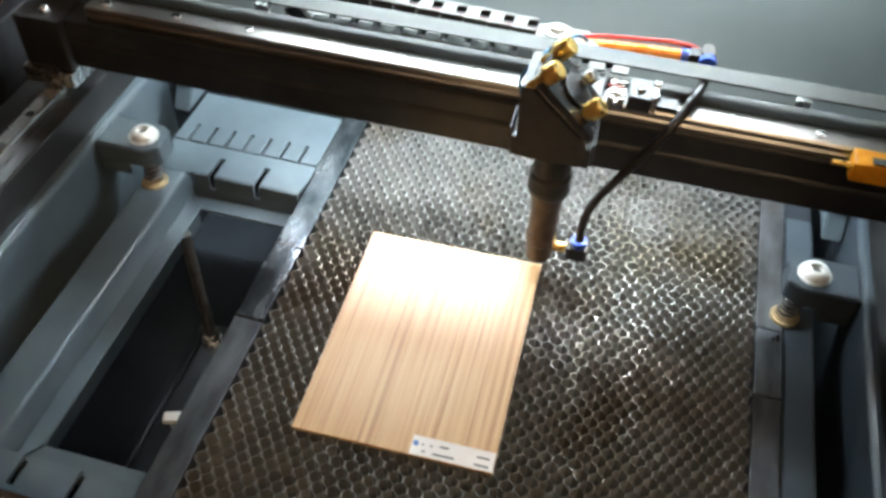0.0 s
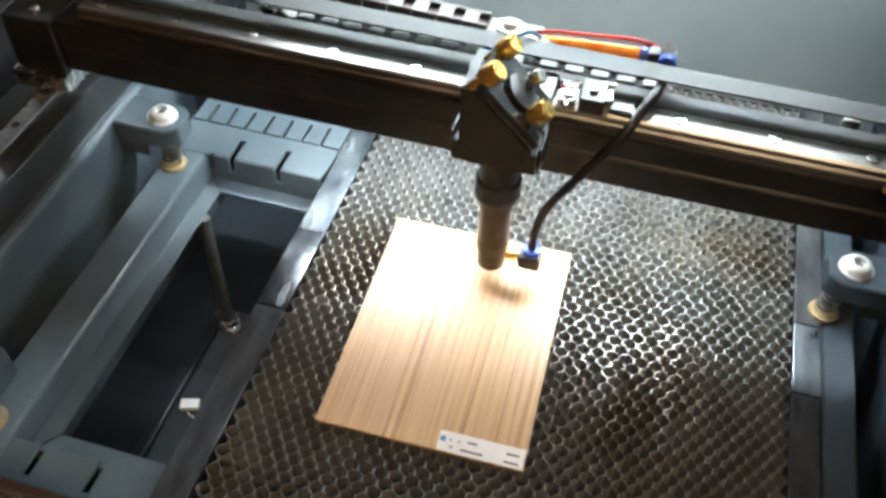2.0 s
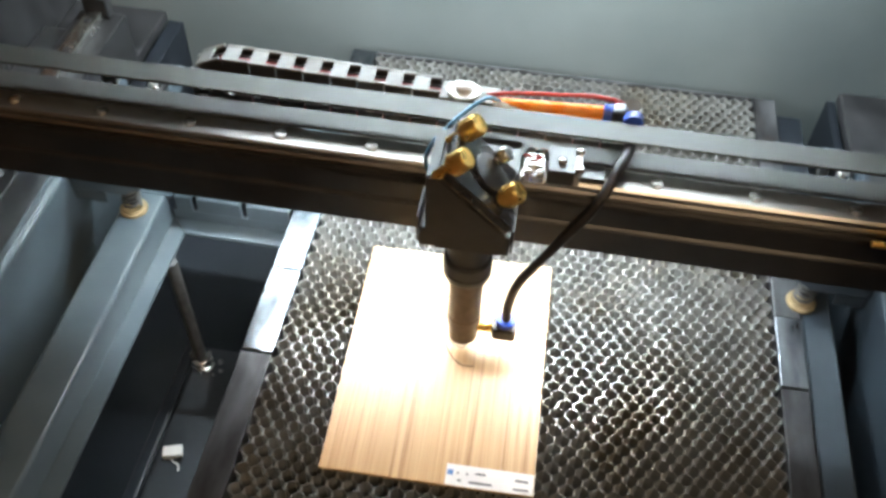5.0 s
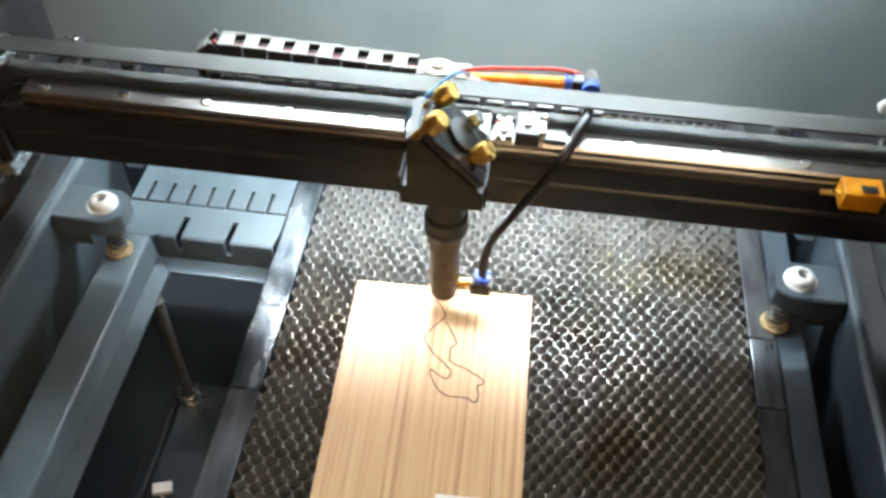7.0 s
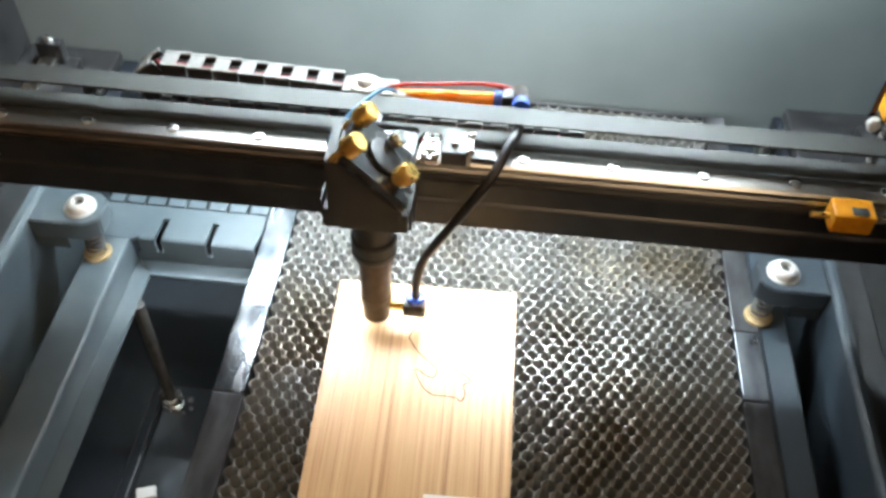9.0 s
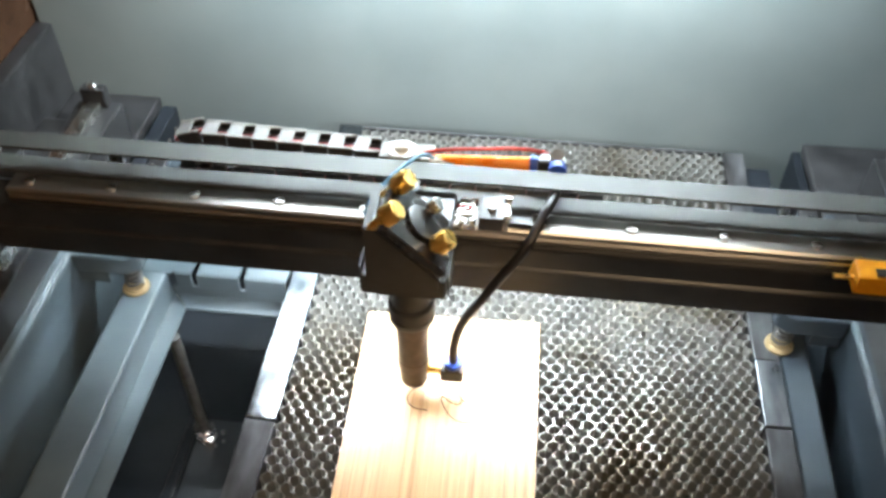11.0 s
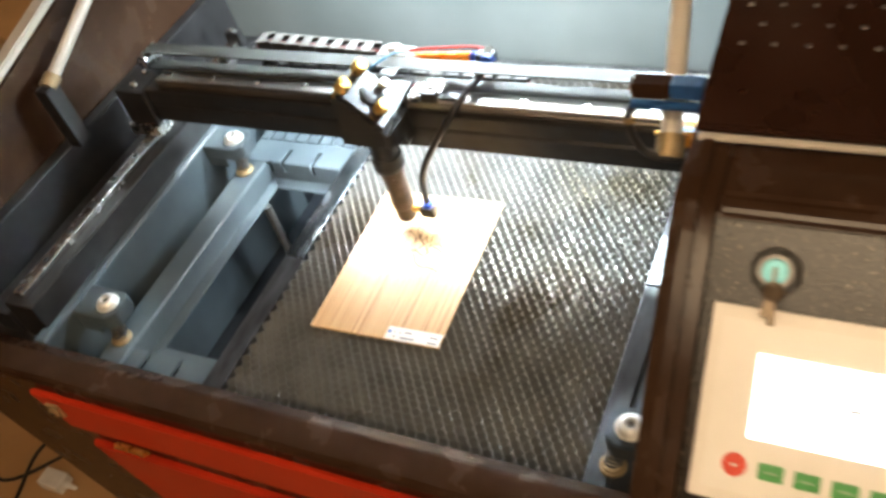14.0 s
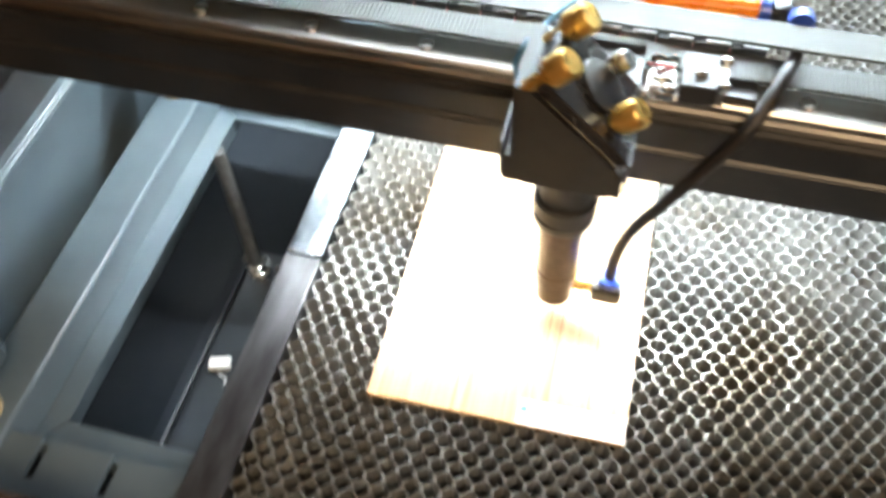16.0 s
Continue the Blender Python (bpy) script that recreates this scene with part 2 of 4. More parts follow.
M_BURN = surface("burnt_wood_line", (0.015, 0.008, 0.005), (0.04, 0.02, 0.012), 0.9, 0, 300, bump=0.05, spec=0.1)
M_WOOD = wood_material()
M_CABINET = surface("dark_brown_textured_paint", (0.024, 0.0115, 0.0064), (0.039, 0.0205, 0.0125), 0.25, 0, 20, fine=500, bump=0.16, spec=0.17)
M_GLOSSLID = surface("glossy_dark_brown_lid", (0.016, 0.007, 0.0045), (0.026, 0.012, 0.009), 0.16, 0, 14, fine=300, bump=0.06, spec=0.35)
# pale flecks in the colour stand in for sparkle on the textured face
M_SPECKLE = surface("speckled_black_plate", (0.006, 0.0045, 0.003), (0.022, 0.016, 0.011), 0.24, 0.0, 900, fine=420, bump=0.4, rvar=0.06, wear=(0.24, 0.20, 0.15), spec=0.22, amount=0.62)
M_RED = surface("red_painted_door", (0.36, 0.020, 0.007), (0.46, 0.030, 0.010), 0.40, 0, 9, fine=700, bump=0.06, spec=0.3)
M_CREAM = surface("cream_keypad_plastic", (0.64, 0.61, 0.57), (0.74, 0.71, 0.67), 0.45, 0, 12, fine=500, bump=0.05)
M_CREAM2 = surface("pale_keypad_film", (0.68, 0.66, 0.63), (0.76, 0.74, 0.71), 0.35, 0, 12, fine=500, bump=0.03)
M_GREEN = surface("green_key", (0.035, 0.24, 0.05), (0.06, 0.32, 0.08), 0.4, 0, 90, bump=0.03)
M_LEGEND = surface("pale_green_legend", (0.20, 0.34, 0.20), (0.26, 0.42, 0.26), 0.5, 0, 90, bump=0)
M_KEYRED = surface("red_key", (0.56, 0.045, 0.018), (0.68, 0.07, 0.028), 0.35, 0, 90, bump=0.03)
M_KEYORANGE = surface("orange_key", (0.75, 0.24, 0.01), (0.85, 0.33, 0.02), 0.4, 0, 90, bump=0.03)
M_SCREEN = glow("lit_screen", (1.0, 0.97, 0.95), 1.2)
M_LED = glow("led_diffuser", (0.90, 0.97, 1.0), 12.0)
M_STRIPLIGHT = glow("strip_light", (0.93, 0.98, 1.0), 70.0)
M_LAMP = glow("lamp_diffuser", (1.0, 0.72, 0.42), 6.0)
M_TRAY = surface("near_black_fill", (0.005, 0.0065, 0.009), (0.013, 0.016, 0.021), 0.42, 0, 7, fine=300, bump=0.2, spec=0.2)
M_UNDER = surface("scorched_under_tray", (0.07, 0.072, 0.071), (0.17, 0.172, 0.17), 0.5, 0.2, 9, fine=200, bump=0.2, wear=(0.02, 0.015, 0.011), place=True, amount=0.49)
M_FLOOR = surface("brown_floor_tiles", (0.42, 0.25, 0.11), (0.55, 0.34, 0.17), 0.45, 0, 2.5, fine=60, bump=0.1)
M_PLASTER = surface("warm_plaster", (0.50, 0.36, 0.22), (0.6, 0.45, 0.28), 0.8, 0, 2, fine=120, bump=0.2)
M_CARD = surface("brown_cardboard", (0.36, 0.2, 0.08), (0.46, 0.27, 0.12), 0.8, 0, 12, fine=200, bump=0.15)
M_STRUT = surface("pale_strut_tube", (0.50, 0.47, 0.42), (0.62, 0.58, 0.52), 0.35, 0.1, 30, bump=0.03)
M_KEYMETAL = surface("key_metal", (0.10, 0.075, 0.05), (0.17, 0.13, 0.09), 0.4, 0.6, 100, bump=0.05)
M_TEAL = surface("teal_lock_face", (0.03, 0.22, 0.28), (0.06, 0.34, 0.4), 0.3, 0.2, 100, bump=0.03)


# ---------------------------------------------------------------- mesh tools
def part(name, bm, material, parent=None, label="", smooth=None):
    """Link a bmesh as one mesh object under a thing or a part."""
    me = bpy.data.meshes.new(name)
    bmesh.ops.recalc_face_normals(bm, faces=bm.faces)
    bm.to_mesh(me)
    bm.free()
    me.materials.append(material)
    if smooth is not None:
        for p in me.polygons:
            p.use_smooth = True
        me.set_sharp_from_angle(angle=radians(smooth))
    ob = new(name, me)
    if parent:
        ob.parent = parent
    if label:
        ob["label"] = label
    return ob


def again(ob, m, parent=None):
    """A further object on the same mesh, at another pose under its parent."""
    o = ob.copy()
    scene.collection.objects.link(o)
    o.parent = parent or ob.parent
    o.matrix_basis = m
    return o


def box(bm, x0, x1, y0, y1, z0, z1, bevel=0.0, seg=2, m=None):
    r = bmesh.ops.create_cube(bm, size=1, matrix=(m or Matrix()) @ Matrix.LocRotScale(
        ((x0 + x1) / 2, (y0 + y1) / 2, (z0 + z1) / 2), None, (abs(x1 - x0), abs(y1 - y0), abs(z1 - z0))))
    if bevel:
        edges = list({e for v in r["verts"] for e in v.link_edges})
        bmesh.ops.bevel(bm, geom=edges, offset=bevel, segments=seg, affect="EDGES", profile=0.6)
    return bm


def boxed(*a, **k):
    return box(bmesh.new(), *a, **k)


def rod(bm, p0, p1, r0, r1=None, seg=20):
    """A solid round bar from p0 to p1."""
    p0, p1 = Vector(p0), Vector(p1)
    d = p1 - p0
    m = Matrix.Translation((p0 + p1) / 2) @ d.to_track_quat("Z", "Y").to_matrix().to_4x4()
    bmesh.ops.create_cone(bm, cap_ends=True, segments=seg, radius1=r0, radius2=r0 if r1 is None else r1, depth=d.length, matrix=m)
    return bm


def rodded(*a, **k):
    return rod(bmesh.new(), *a, **k)


def turned(profile, seg=28, m=None, bm=None):
    """A solid of revolution round z from (radius, height) pairs."""
    bm = bm or bmesh.new()
    m = m or Matrix()
    rings = []
    for r, z in profile:
        rings.append([bm.verts.new(m @ Vector((r * math.cos(a), r * math.sin(a), z))) for a in [2 * math.pi * i / seg for i in range(seg)]])
    for a, b in zip(rings, rings[1:]):
        for i in range(seg):
            bm.faces.new((a[i], a[(i + 1) % seg], b[(i + 1) % seg], b[i]))
    bm.faces.new(rings[0][::-1])
    bm.faces.new(rings[-1])
    return bm


def prism(outline, axis, lo, hi, bevel=0.0, bm=None):
    """Extrude an outline (two coordinates each) along an axis from lo to hi."""
    bm = bm or bmesh.new()

    def at(p, w):
        return {"x": (w, p[0], p[1]), "y": (p[0], w, p[1]), "z": (p[0], p[1], w)}[axis]
    a = [bm.verts.new(at(p, lo)) for p in outline]
    b = [bm.verts.new(at(p, hi)) for p in outline]
    k = len(outline)
    faces = [bm.faces.new(a), bm.faces.new(b)] + [bm.faces.new((a[i], a[(i + 1) % k], b[(i + 1) % k], b[i])) for i in range(k)]
    if bevel:
        bmesh.ops.recalc_face_normals(bm, faces=faces)
        bmesh.ops.bevel(bm, geom=list({e for v in a + b for e in v.link_edges}), offset=bevel, segments=2, affect="EDGES")
    return bm


def smooth_path(points, steps=8):
    """Points along a Catmull-Rom curve through the given ones."""
    pts = [Vector(p) for p in points]
    pts = [2 * pts[0] - pts[1]] + pts + [2 * pts[-1] - pts[-2]]
    out = []
    for i in range(1, len(pts) - 2):
        a, b, c, d = pts[i - 1:i + 3]
        for s in range(steps):
            t = s / steps
            out.append(0.5 * (2 * b + (c - a) * t + (2 * a - 5 * b + 4 * c - d) * t * t + (3 * b - a - 3 * c + d) * t ** 3))
    return out + [pts[-2]]


def hose(points, r, seg=10, steps=8, bm=None):
    """A round tube along a smooth path."""
    bm = bm or bmesh.new()
    path = smooth_path(points, steps)
    up = Vector((0.13, 0.21, 1)).normalized()
    rings = []
    for i, p in enumerate(path):
        d = (path[min(i + 1, len(path) - 1)] - path[max(i - 1, 0)]).normalized()
        u = d.cross(up)
        u = (u if u.length > 1e-4 else d.cross(Vector((1, 0, 0)))).normalized()
        w = u.cross(d)
        rings.append([bm.verts.new(p + r * (math.cos(2 * math.pi * k / seg) * u + math.sin(2 * math.pi * k / seg) * w)) for k in range(seg)])
    for a, b in zip(rings, rings[1:]):
        for i in range(seg):
            bm.faces.new((a[i], a[(i + 1) % seg], b[(i + 1) % seg], b[i]))
    bm.faces.new(rings[0])
    bm.faces.new(rings[-1])
    return bm


def thing(name, label, category, at=(0, 0, 0), group="", kind=""):
    ob = new(name)
    ob.location = at
    ob.empty_display_size = 0.02
    return tagged(ob, label, category, group, kind)


# ---------------------------------------------------------------- the room
def room():
    part_floor = part("floor", boxed(-3.0, 3.2, -3.0, 2.2, -0.92, -0.80), M_FLOOR)
    tagged(part_floor, "brown tiled room floor under the machine", "floor", kind="structure")
    for name, b in (("wall_west", (-3.1, -3.0, -3.0, 2.2, -0.8, 1.6)), ("wall_east", (3.2, 3.3, -3.0, 2.2, -0.8, 1.6)),
                    ("wall_north", (-3.1, 3.3, 2.2, 2.3, -0.8, 1.6)), ("wall_south", (-3.1, 3.3, -3.1, -3.0, -0.8, 1.6))):
        tagged(part(name, boxed(*b), M_PLASTER), "plain warm plastered room wall", "wall", kind="structure")
    tagged(part("ceiling", boxed(-3.1, 3.3, -3.1, 2.3, 1.6, 1.7), M_PLASTER), "plain plastered ceiling", "ceiling", kind="structure")
    lamp = thing("ceiling_lamp", "flat ceiling lamp with a warm glowing diffuser", "lamp", (0.5, -1.1, 1.6))
    part("housing", boxed(-0.5, 0.5, -0.3, 0.3, -0.05, -0.001, 0.01), M_STEEL, lamp)
    part("diffuser", boxed(-0.46, 0.46, -0.26, 0.26, -0.07, -0.052, 0.005), M_LAMP, lamp)
    carton = thing("cardboard_box", "open brown cardboard box beside the machine", "box", (-1.0, 0.40, -0.8))
    part("side_panel", boxed(-0.25, 0.25, -0.25, -0.244, 0, 1.0, 0.001), M_CARD, carton)
    part("side_panel", boxed(-0.25, 0.25, 0.244, 0.25, 0, 1.0, 0.001), M_CARD, carton)
    part("side_panel", boxed(-0.25, -0.244, -0.243, 0.243, 0, 1.0, 0.001), M_CARD, carton)
    part("side_panel", boxed(0.244, 0.25, -0.243, 0.243, 0, 1.0, 0.001), M_CARD, carton)
    part("bottom", boxed(-0.243, 0.243, -0.243, 0.243, 0, 0.006, 0.001), M_CARD, carton)
    part("flap", boxed(0.0, 0.22, -0.24, 0.24, 0, 0.005, 0.001, m=pose(0.252, 0, 1.0, 0, 35, 0)), M_CARD, carton)
    for k, pts in enumerate((((-1.35, -0.5, -0.795), (-1.1, -0.25, -0.795), (-1.12, -0.05, -0.795), (-0.98, 0.1, -0.795), (-0.9, 0.3, -0.795)),
                             ((-1.3, -0.1, -0.795), (-1.15, -0.15, -0.795), (-1.0, -0.02, -0.795), (-0.86, -0.05, -0.795)))):
        tagged(part("floor_cable", hose(pts, 0.004), M_RUBBER, smooth=60), "thin black cable lying on the floor", "cable", "cables on the floor")
    adapter = thing("power_plug", "small white plug block lying on the floor", "plug", (-1.02, -0.12, -0.8))
    part("body", boxed(-0.03, 0.03, -0.02, 0.02, 0, 0.03, 0.005), M_WHITE, adapter)
    part("strain_relief", rodded((0.03, 0, 0.015), (0.06, 0, 0.012), 0.008, 0.004), M_WHITE, adapter)


# ---------------------------------------------------------------- the machine's case
def cabinet():
    c = thing("laser_cabinet", "dark brown laser cutter cabinet with red front doors and raised lid", "laser cutter", (0, 0, -0.80))
    Z = 0.80   # the bed surface above the floor

    def cp(name, bm, mat, label="", smooth=None, parent=None):
        bm.transform(Matrix.Translation((0, 0, Z)))
        return part(name, bm, mat, parent or c, label, smooth)
    cp("left_side", prism([(-0.25, -0.06), (-0.25, 0.15), (0.39, 0.30), (0.39, -0.06)], "x", -0.500, -0.482, 0.003), M_CABINET)
    cp("left_trim", prism([(-0.25, 0.1512), (-0.25, 0.162), (0.39, 0.312), (0.39, 0.3012)], "x", -0.502, -0.480, 0.002), M_STRUT, "pale metal edge trim")
    cp("left_skirt", prism([(-0.500, -0.062), (-0.480, -0.062), (-0.355, -0.36), (-0.355, -0.78), (-0.372, -0.78), (-0.372, -0.365)], "y", -0.249, 0.39, 0.002), M_CABINET)
    cp("right_side", boxed(0.66, 0.68, -0.25, 0.40, -0.78, 0.0, 0.004), M_CABINET)
    cp("back_panel", boxed(-0.354, 0.66, 0.393, 0.40, -0.78, 0.0, 0.002), M_CABINET)
    cp("base_plate", boxed(-0.372, 0.68, -0.25, 0.40, -0.80, -0.781), M_CABINET)
    # front frame: top rim with a stepped edge, rails and posts between the doors
    cp("front_rim", prism([(-0.2680, -0.06), (-0.2680, 0.046), (-0.264, 0.050), (-0.241, 0.053), (-0.236, 0.053), (-0.230, 0.048), (-0.222, 0.042), (-0.219, 0.036), (-0.219, -0.06)],
                          "x", -0.50, 0.3385, 0.0012), M_CABINET, "dark brown stepped front rim")
    cp("front_frame", prism([(-0.500, -0.061), (-0.374, -0.365), (-0.374, -0.78), (0.68, -0.78), (0.68, -0.061)], "y", -0.2585, -0.2498, 0.001), M_CABINET)
    for k, out in enumerate(([(-0.322, 0.035), (-0.299, -0.024), (0.66, -0.024), (0.66, 0.033)], [(-0.292, -0.056), (-0.205, -0.28), (-0.205, -0.70), (0.66, -0.70), (0.66, -0.056)])):
        d = cp("front_door", prism(out, "y", -0.2755, -0.2685 if k == 0 else -0.259, 0.002), M_RED, "red painted steel front door")
        for hx in (-0.212, 0.30) if k == 0 else ():
            hz = -0.030
            bm = boxed(hx - 0.021, hx + 0.021, -0.2795, -0.276, hz - 0.003, hz + 0.003, 0.001)
            rod(bm, (hx - 0.02, -0.281, hz + 0.004), (hx + 0.02, -0.281, hz + 0.004), 0.003, seg=10)
            cp("hinge", bm, M_BRASS, "bright brassy hinge", parent=d)
    bm = boxed(-0.302, -0.284, -0.280, -0.276, 0.004, 0.024, 0.001)
    rod(bm, (-0.293, -0.283, 0.014), (-0.293, -0.276, 0.014), 0.006)
    dl = cp("door_lock", bm, M_OLDBRASS, "small brassy door lock")
    cp("keyhole", rodded((-0.293, -0.2836, 0.014), (-0.293, -0.2832, 0.014), 0.0032), M_BLACK, "", None, dl)
    # inner walls
    cp("inner_wall_left", prism([(-0.363, -0.20), (-0.346, -0.20), (-0.346, 0.033), (-0.347, 0.036), (-0.3485, 0.0375), (-0.363, 0.0375)], "y", -0.218, 0.240, 0.001), M_BEDGREY)
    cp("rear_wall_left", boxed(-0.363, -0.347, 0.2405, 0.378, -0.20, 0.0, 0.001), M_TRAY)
    cp("inner_wall_right", prism([(0.337, -0.20), (0.328, -0.20), (0.328, 0.033), (0.329, 0.036), (0.3305, 0.0375), (0.337, 0.0375)], "y", -0.218, 0.240, 0.001), M_SHADEGREY)
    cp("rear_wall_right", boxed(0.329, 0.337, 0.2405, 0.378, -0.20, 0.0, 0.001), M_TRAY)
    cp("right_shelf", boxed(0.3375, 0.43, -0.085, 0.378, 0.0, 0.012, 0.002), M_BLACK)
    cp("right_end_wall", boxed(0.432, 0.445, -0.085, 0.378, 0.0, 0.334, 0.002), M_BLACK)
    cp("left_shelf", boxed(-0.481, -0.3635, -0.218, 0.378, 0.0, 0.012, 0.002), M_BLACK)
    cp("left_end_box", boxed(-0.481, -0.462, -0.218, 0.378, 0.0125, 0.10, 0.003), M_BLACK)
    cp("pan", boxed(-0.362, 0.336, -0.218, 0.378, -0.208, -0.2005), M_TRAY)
    cp("back_wall", boxed(-0.478, 0.425, 0.380, 0.392, -0.20, 0.30, 0.002), M_WALLGREY, "dark grey inner back wall")
    # raised lid, hinged at the back wall's top
    tilt = pose(0, 0.384, 0.303, 22, 0, 0)
    bm = boxed(-0.50, 0.345, 0.0, 0.012, 0.0, 0.50, 0.003)
    bm.transform(tilt)
    lid = cp("lid", bm, M_WALLGREY, "raised lid, dark grey inside")
    bm = boxed(-0.50, -0.485, -0.05, -0.001, 0.0, 0.50, 0.002)
    bm.transform(tilt)
    cp("lid_edge", bm, M_STRUT, "pale bent lid edge", parent=lid)
    bm = boxed(0.33, 0.345, -0.05, -0.001, 0.0, 0.50, 0.002)
    bm.transform(tilt)
    cp("lid_edge", bm, M_STRUT, "pale bent lid edge", parent=lid)
    bm = boxed(-0.285, 0.285, -0.012, -0.0005, 0.045, 0.115, 0.003)
    bm.transform(tilt)
    led = cp("led_panel", bm, M_STEEL, "slim LED panel fixed inside the lid")
    bm = boxed(-0.28, 0.28, -0.0150, -0.0125, 0.050, 0.110, 0.001)
    bm.transform(tilt)
    cp("diffuser", bm, M_LED, "glowing white diffuser", parent=led)
    for p, q in (((-0.452, 0.046, 0.187), (-0.452, 0.36, 0.318)), ((0.309, -0.052, 0.262), (0.252, 0.50, 0.648))):
        p, q = Vector(p), Vector(q)
        d = (q - p).normalized()
        s = cp("gas_strut", rodded(p, p + 0.20 * d, 0.0078), M_STRUT, "pale gas strut holding the lid", 60)
        cp("piston", rodded(p + 0.20 * d, q, 0.004), M_STEEL, "", 60, s)
        cp("end_cap", rodded(p - 0.014 * d, p + 0.003 * d, 0.0105), M_OLDBRASS, "", 60, s)
    cp("strut_mount", boxed(-0.462, -0.442, 0.020, 0.042, 0.10, 0.185, 0.002), M_BLACK)


def lid_switch():
    s = thing("lid_switch", "black switch box with a blue bracket and cable", "switch", (0.286, -0.060, 0.3085))
    part("box", boxed(0.0, 0.026, 0.0, 0.014, -0.004, 0.008, 0.0012), M_CABINET, s, "brown black switch box")
    part("face", boxed(-0.0014, -0.0003, 0.001, 0.013, -0.003, 0.007, 0.0004), M_BOLT, s, "bright metal end face")
    part("bracket", boxed(0.0263, 0.0485, 0.0, 0.013, -0.003, 0.0085, 0.0012), M_TAPE, s, "blue plastic bracket")
    part("bracket_arm", boxed(0.0, 0.0485, -0.007, -0.0008, -0.0072, -0.0035, 0.0008), M_TAPE, s, "flat blue plastic arm")
    part("cable", hose(((0.002, -0.004, -0.008), (-0.002, -0.006, -0.014), (-0.001, -0.007, -0.026), (0.003, -0.008, -0.037), (0.010, -0.008, -0.046), (0.024, -0.006, -0.052), (0.036, 0.0, -0.056)), 0.0030), M_RUBBER, s, "black cable", 60)
    part("clip", rodded((-0.0015, -0.0055, -0.0155), (-0.001, -0.006, -0.020), 0.0044), M_OLDBRASS, s, "", 60)


# ---------------------------------------------------------------- control console
KEY_ORIGIN = Matrix.Translation((0.3995, -0.2617, 0.2324)) @ pose(0, 0, 0, 41.3, 0, 0) @ Matrix.Scale(0.833, 4)   # screen's lower corner, u along x, v up the slope


def key_cap(name, parent, u, v, w, h, mat, round_=False, sign=None):
    bm = bmesh.new()
    if round_:
        turned([(w, 0.0), (w, 0.0012), (w * 0.92, 0.002)], 28, pose(u, v, 0.0023), bm)
    else:
        box(bm, u - w / 2, u + w / 2, v - h / 2, v + h / 2, 0.0023, 0.0043, 0.0012)
    key = part(name, bm, mat, parent)
    if sign:
        bm = bmesh.new()
        if sign in "udlr":
            a = {"u": 0, "l": 90, "d": 180, "r": 270}[sign]
            prism([(-0.0028, -0.002), (0.0028, -0.002), (0, 0.003)], "z", 0, 0.0003, bm=bm)
            bm.transform(pose(u, v, 0.00435, 0, 0, a))
        else:
            box(bm, u - w * 0.26, u + w * 0.26, v - 0.0007, v + 0.0007, 0.00435, 0.0046)
        part("legend", bm, M_LEGEND if mat == M_GREEN else M_CREAM, key)
    return key


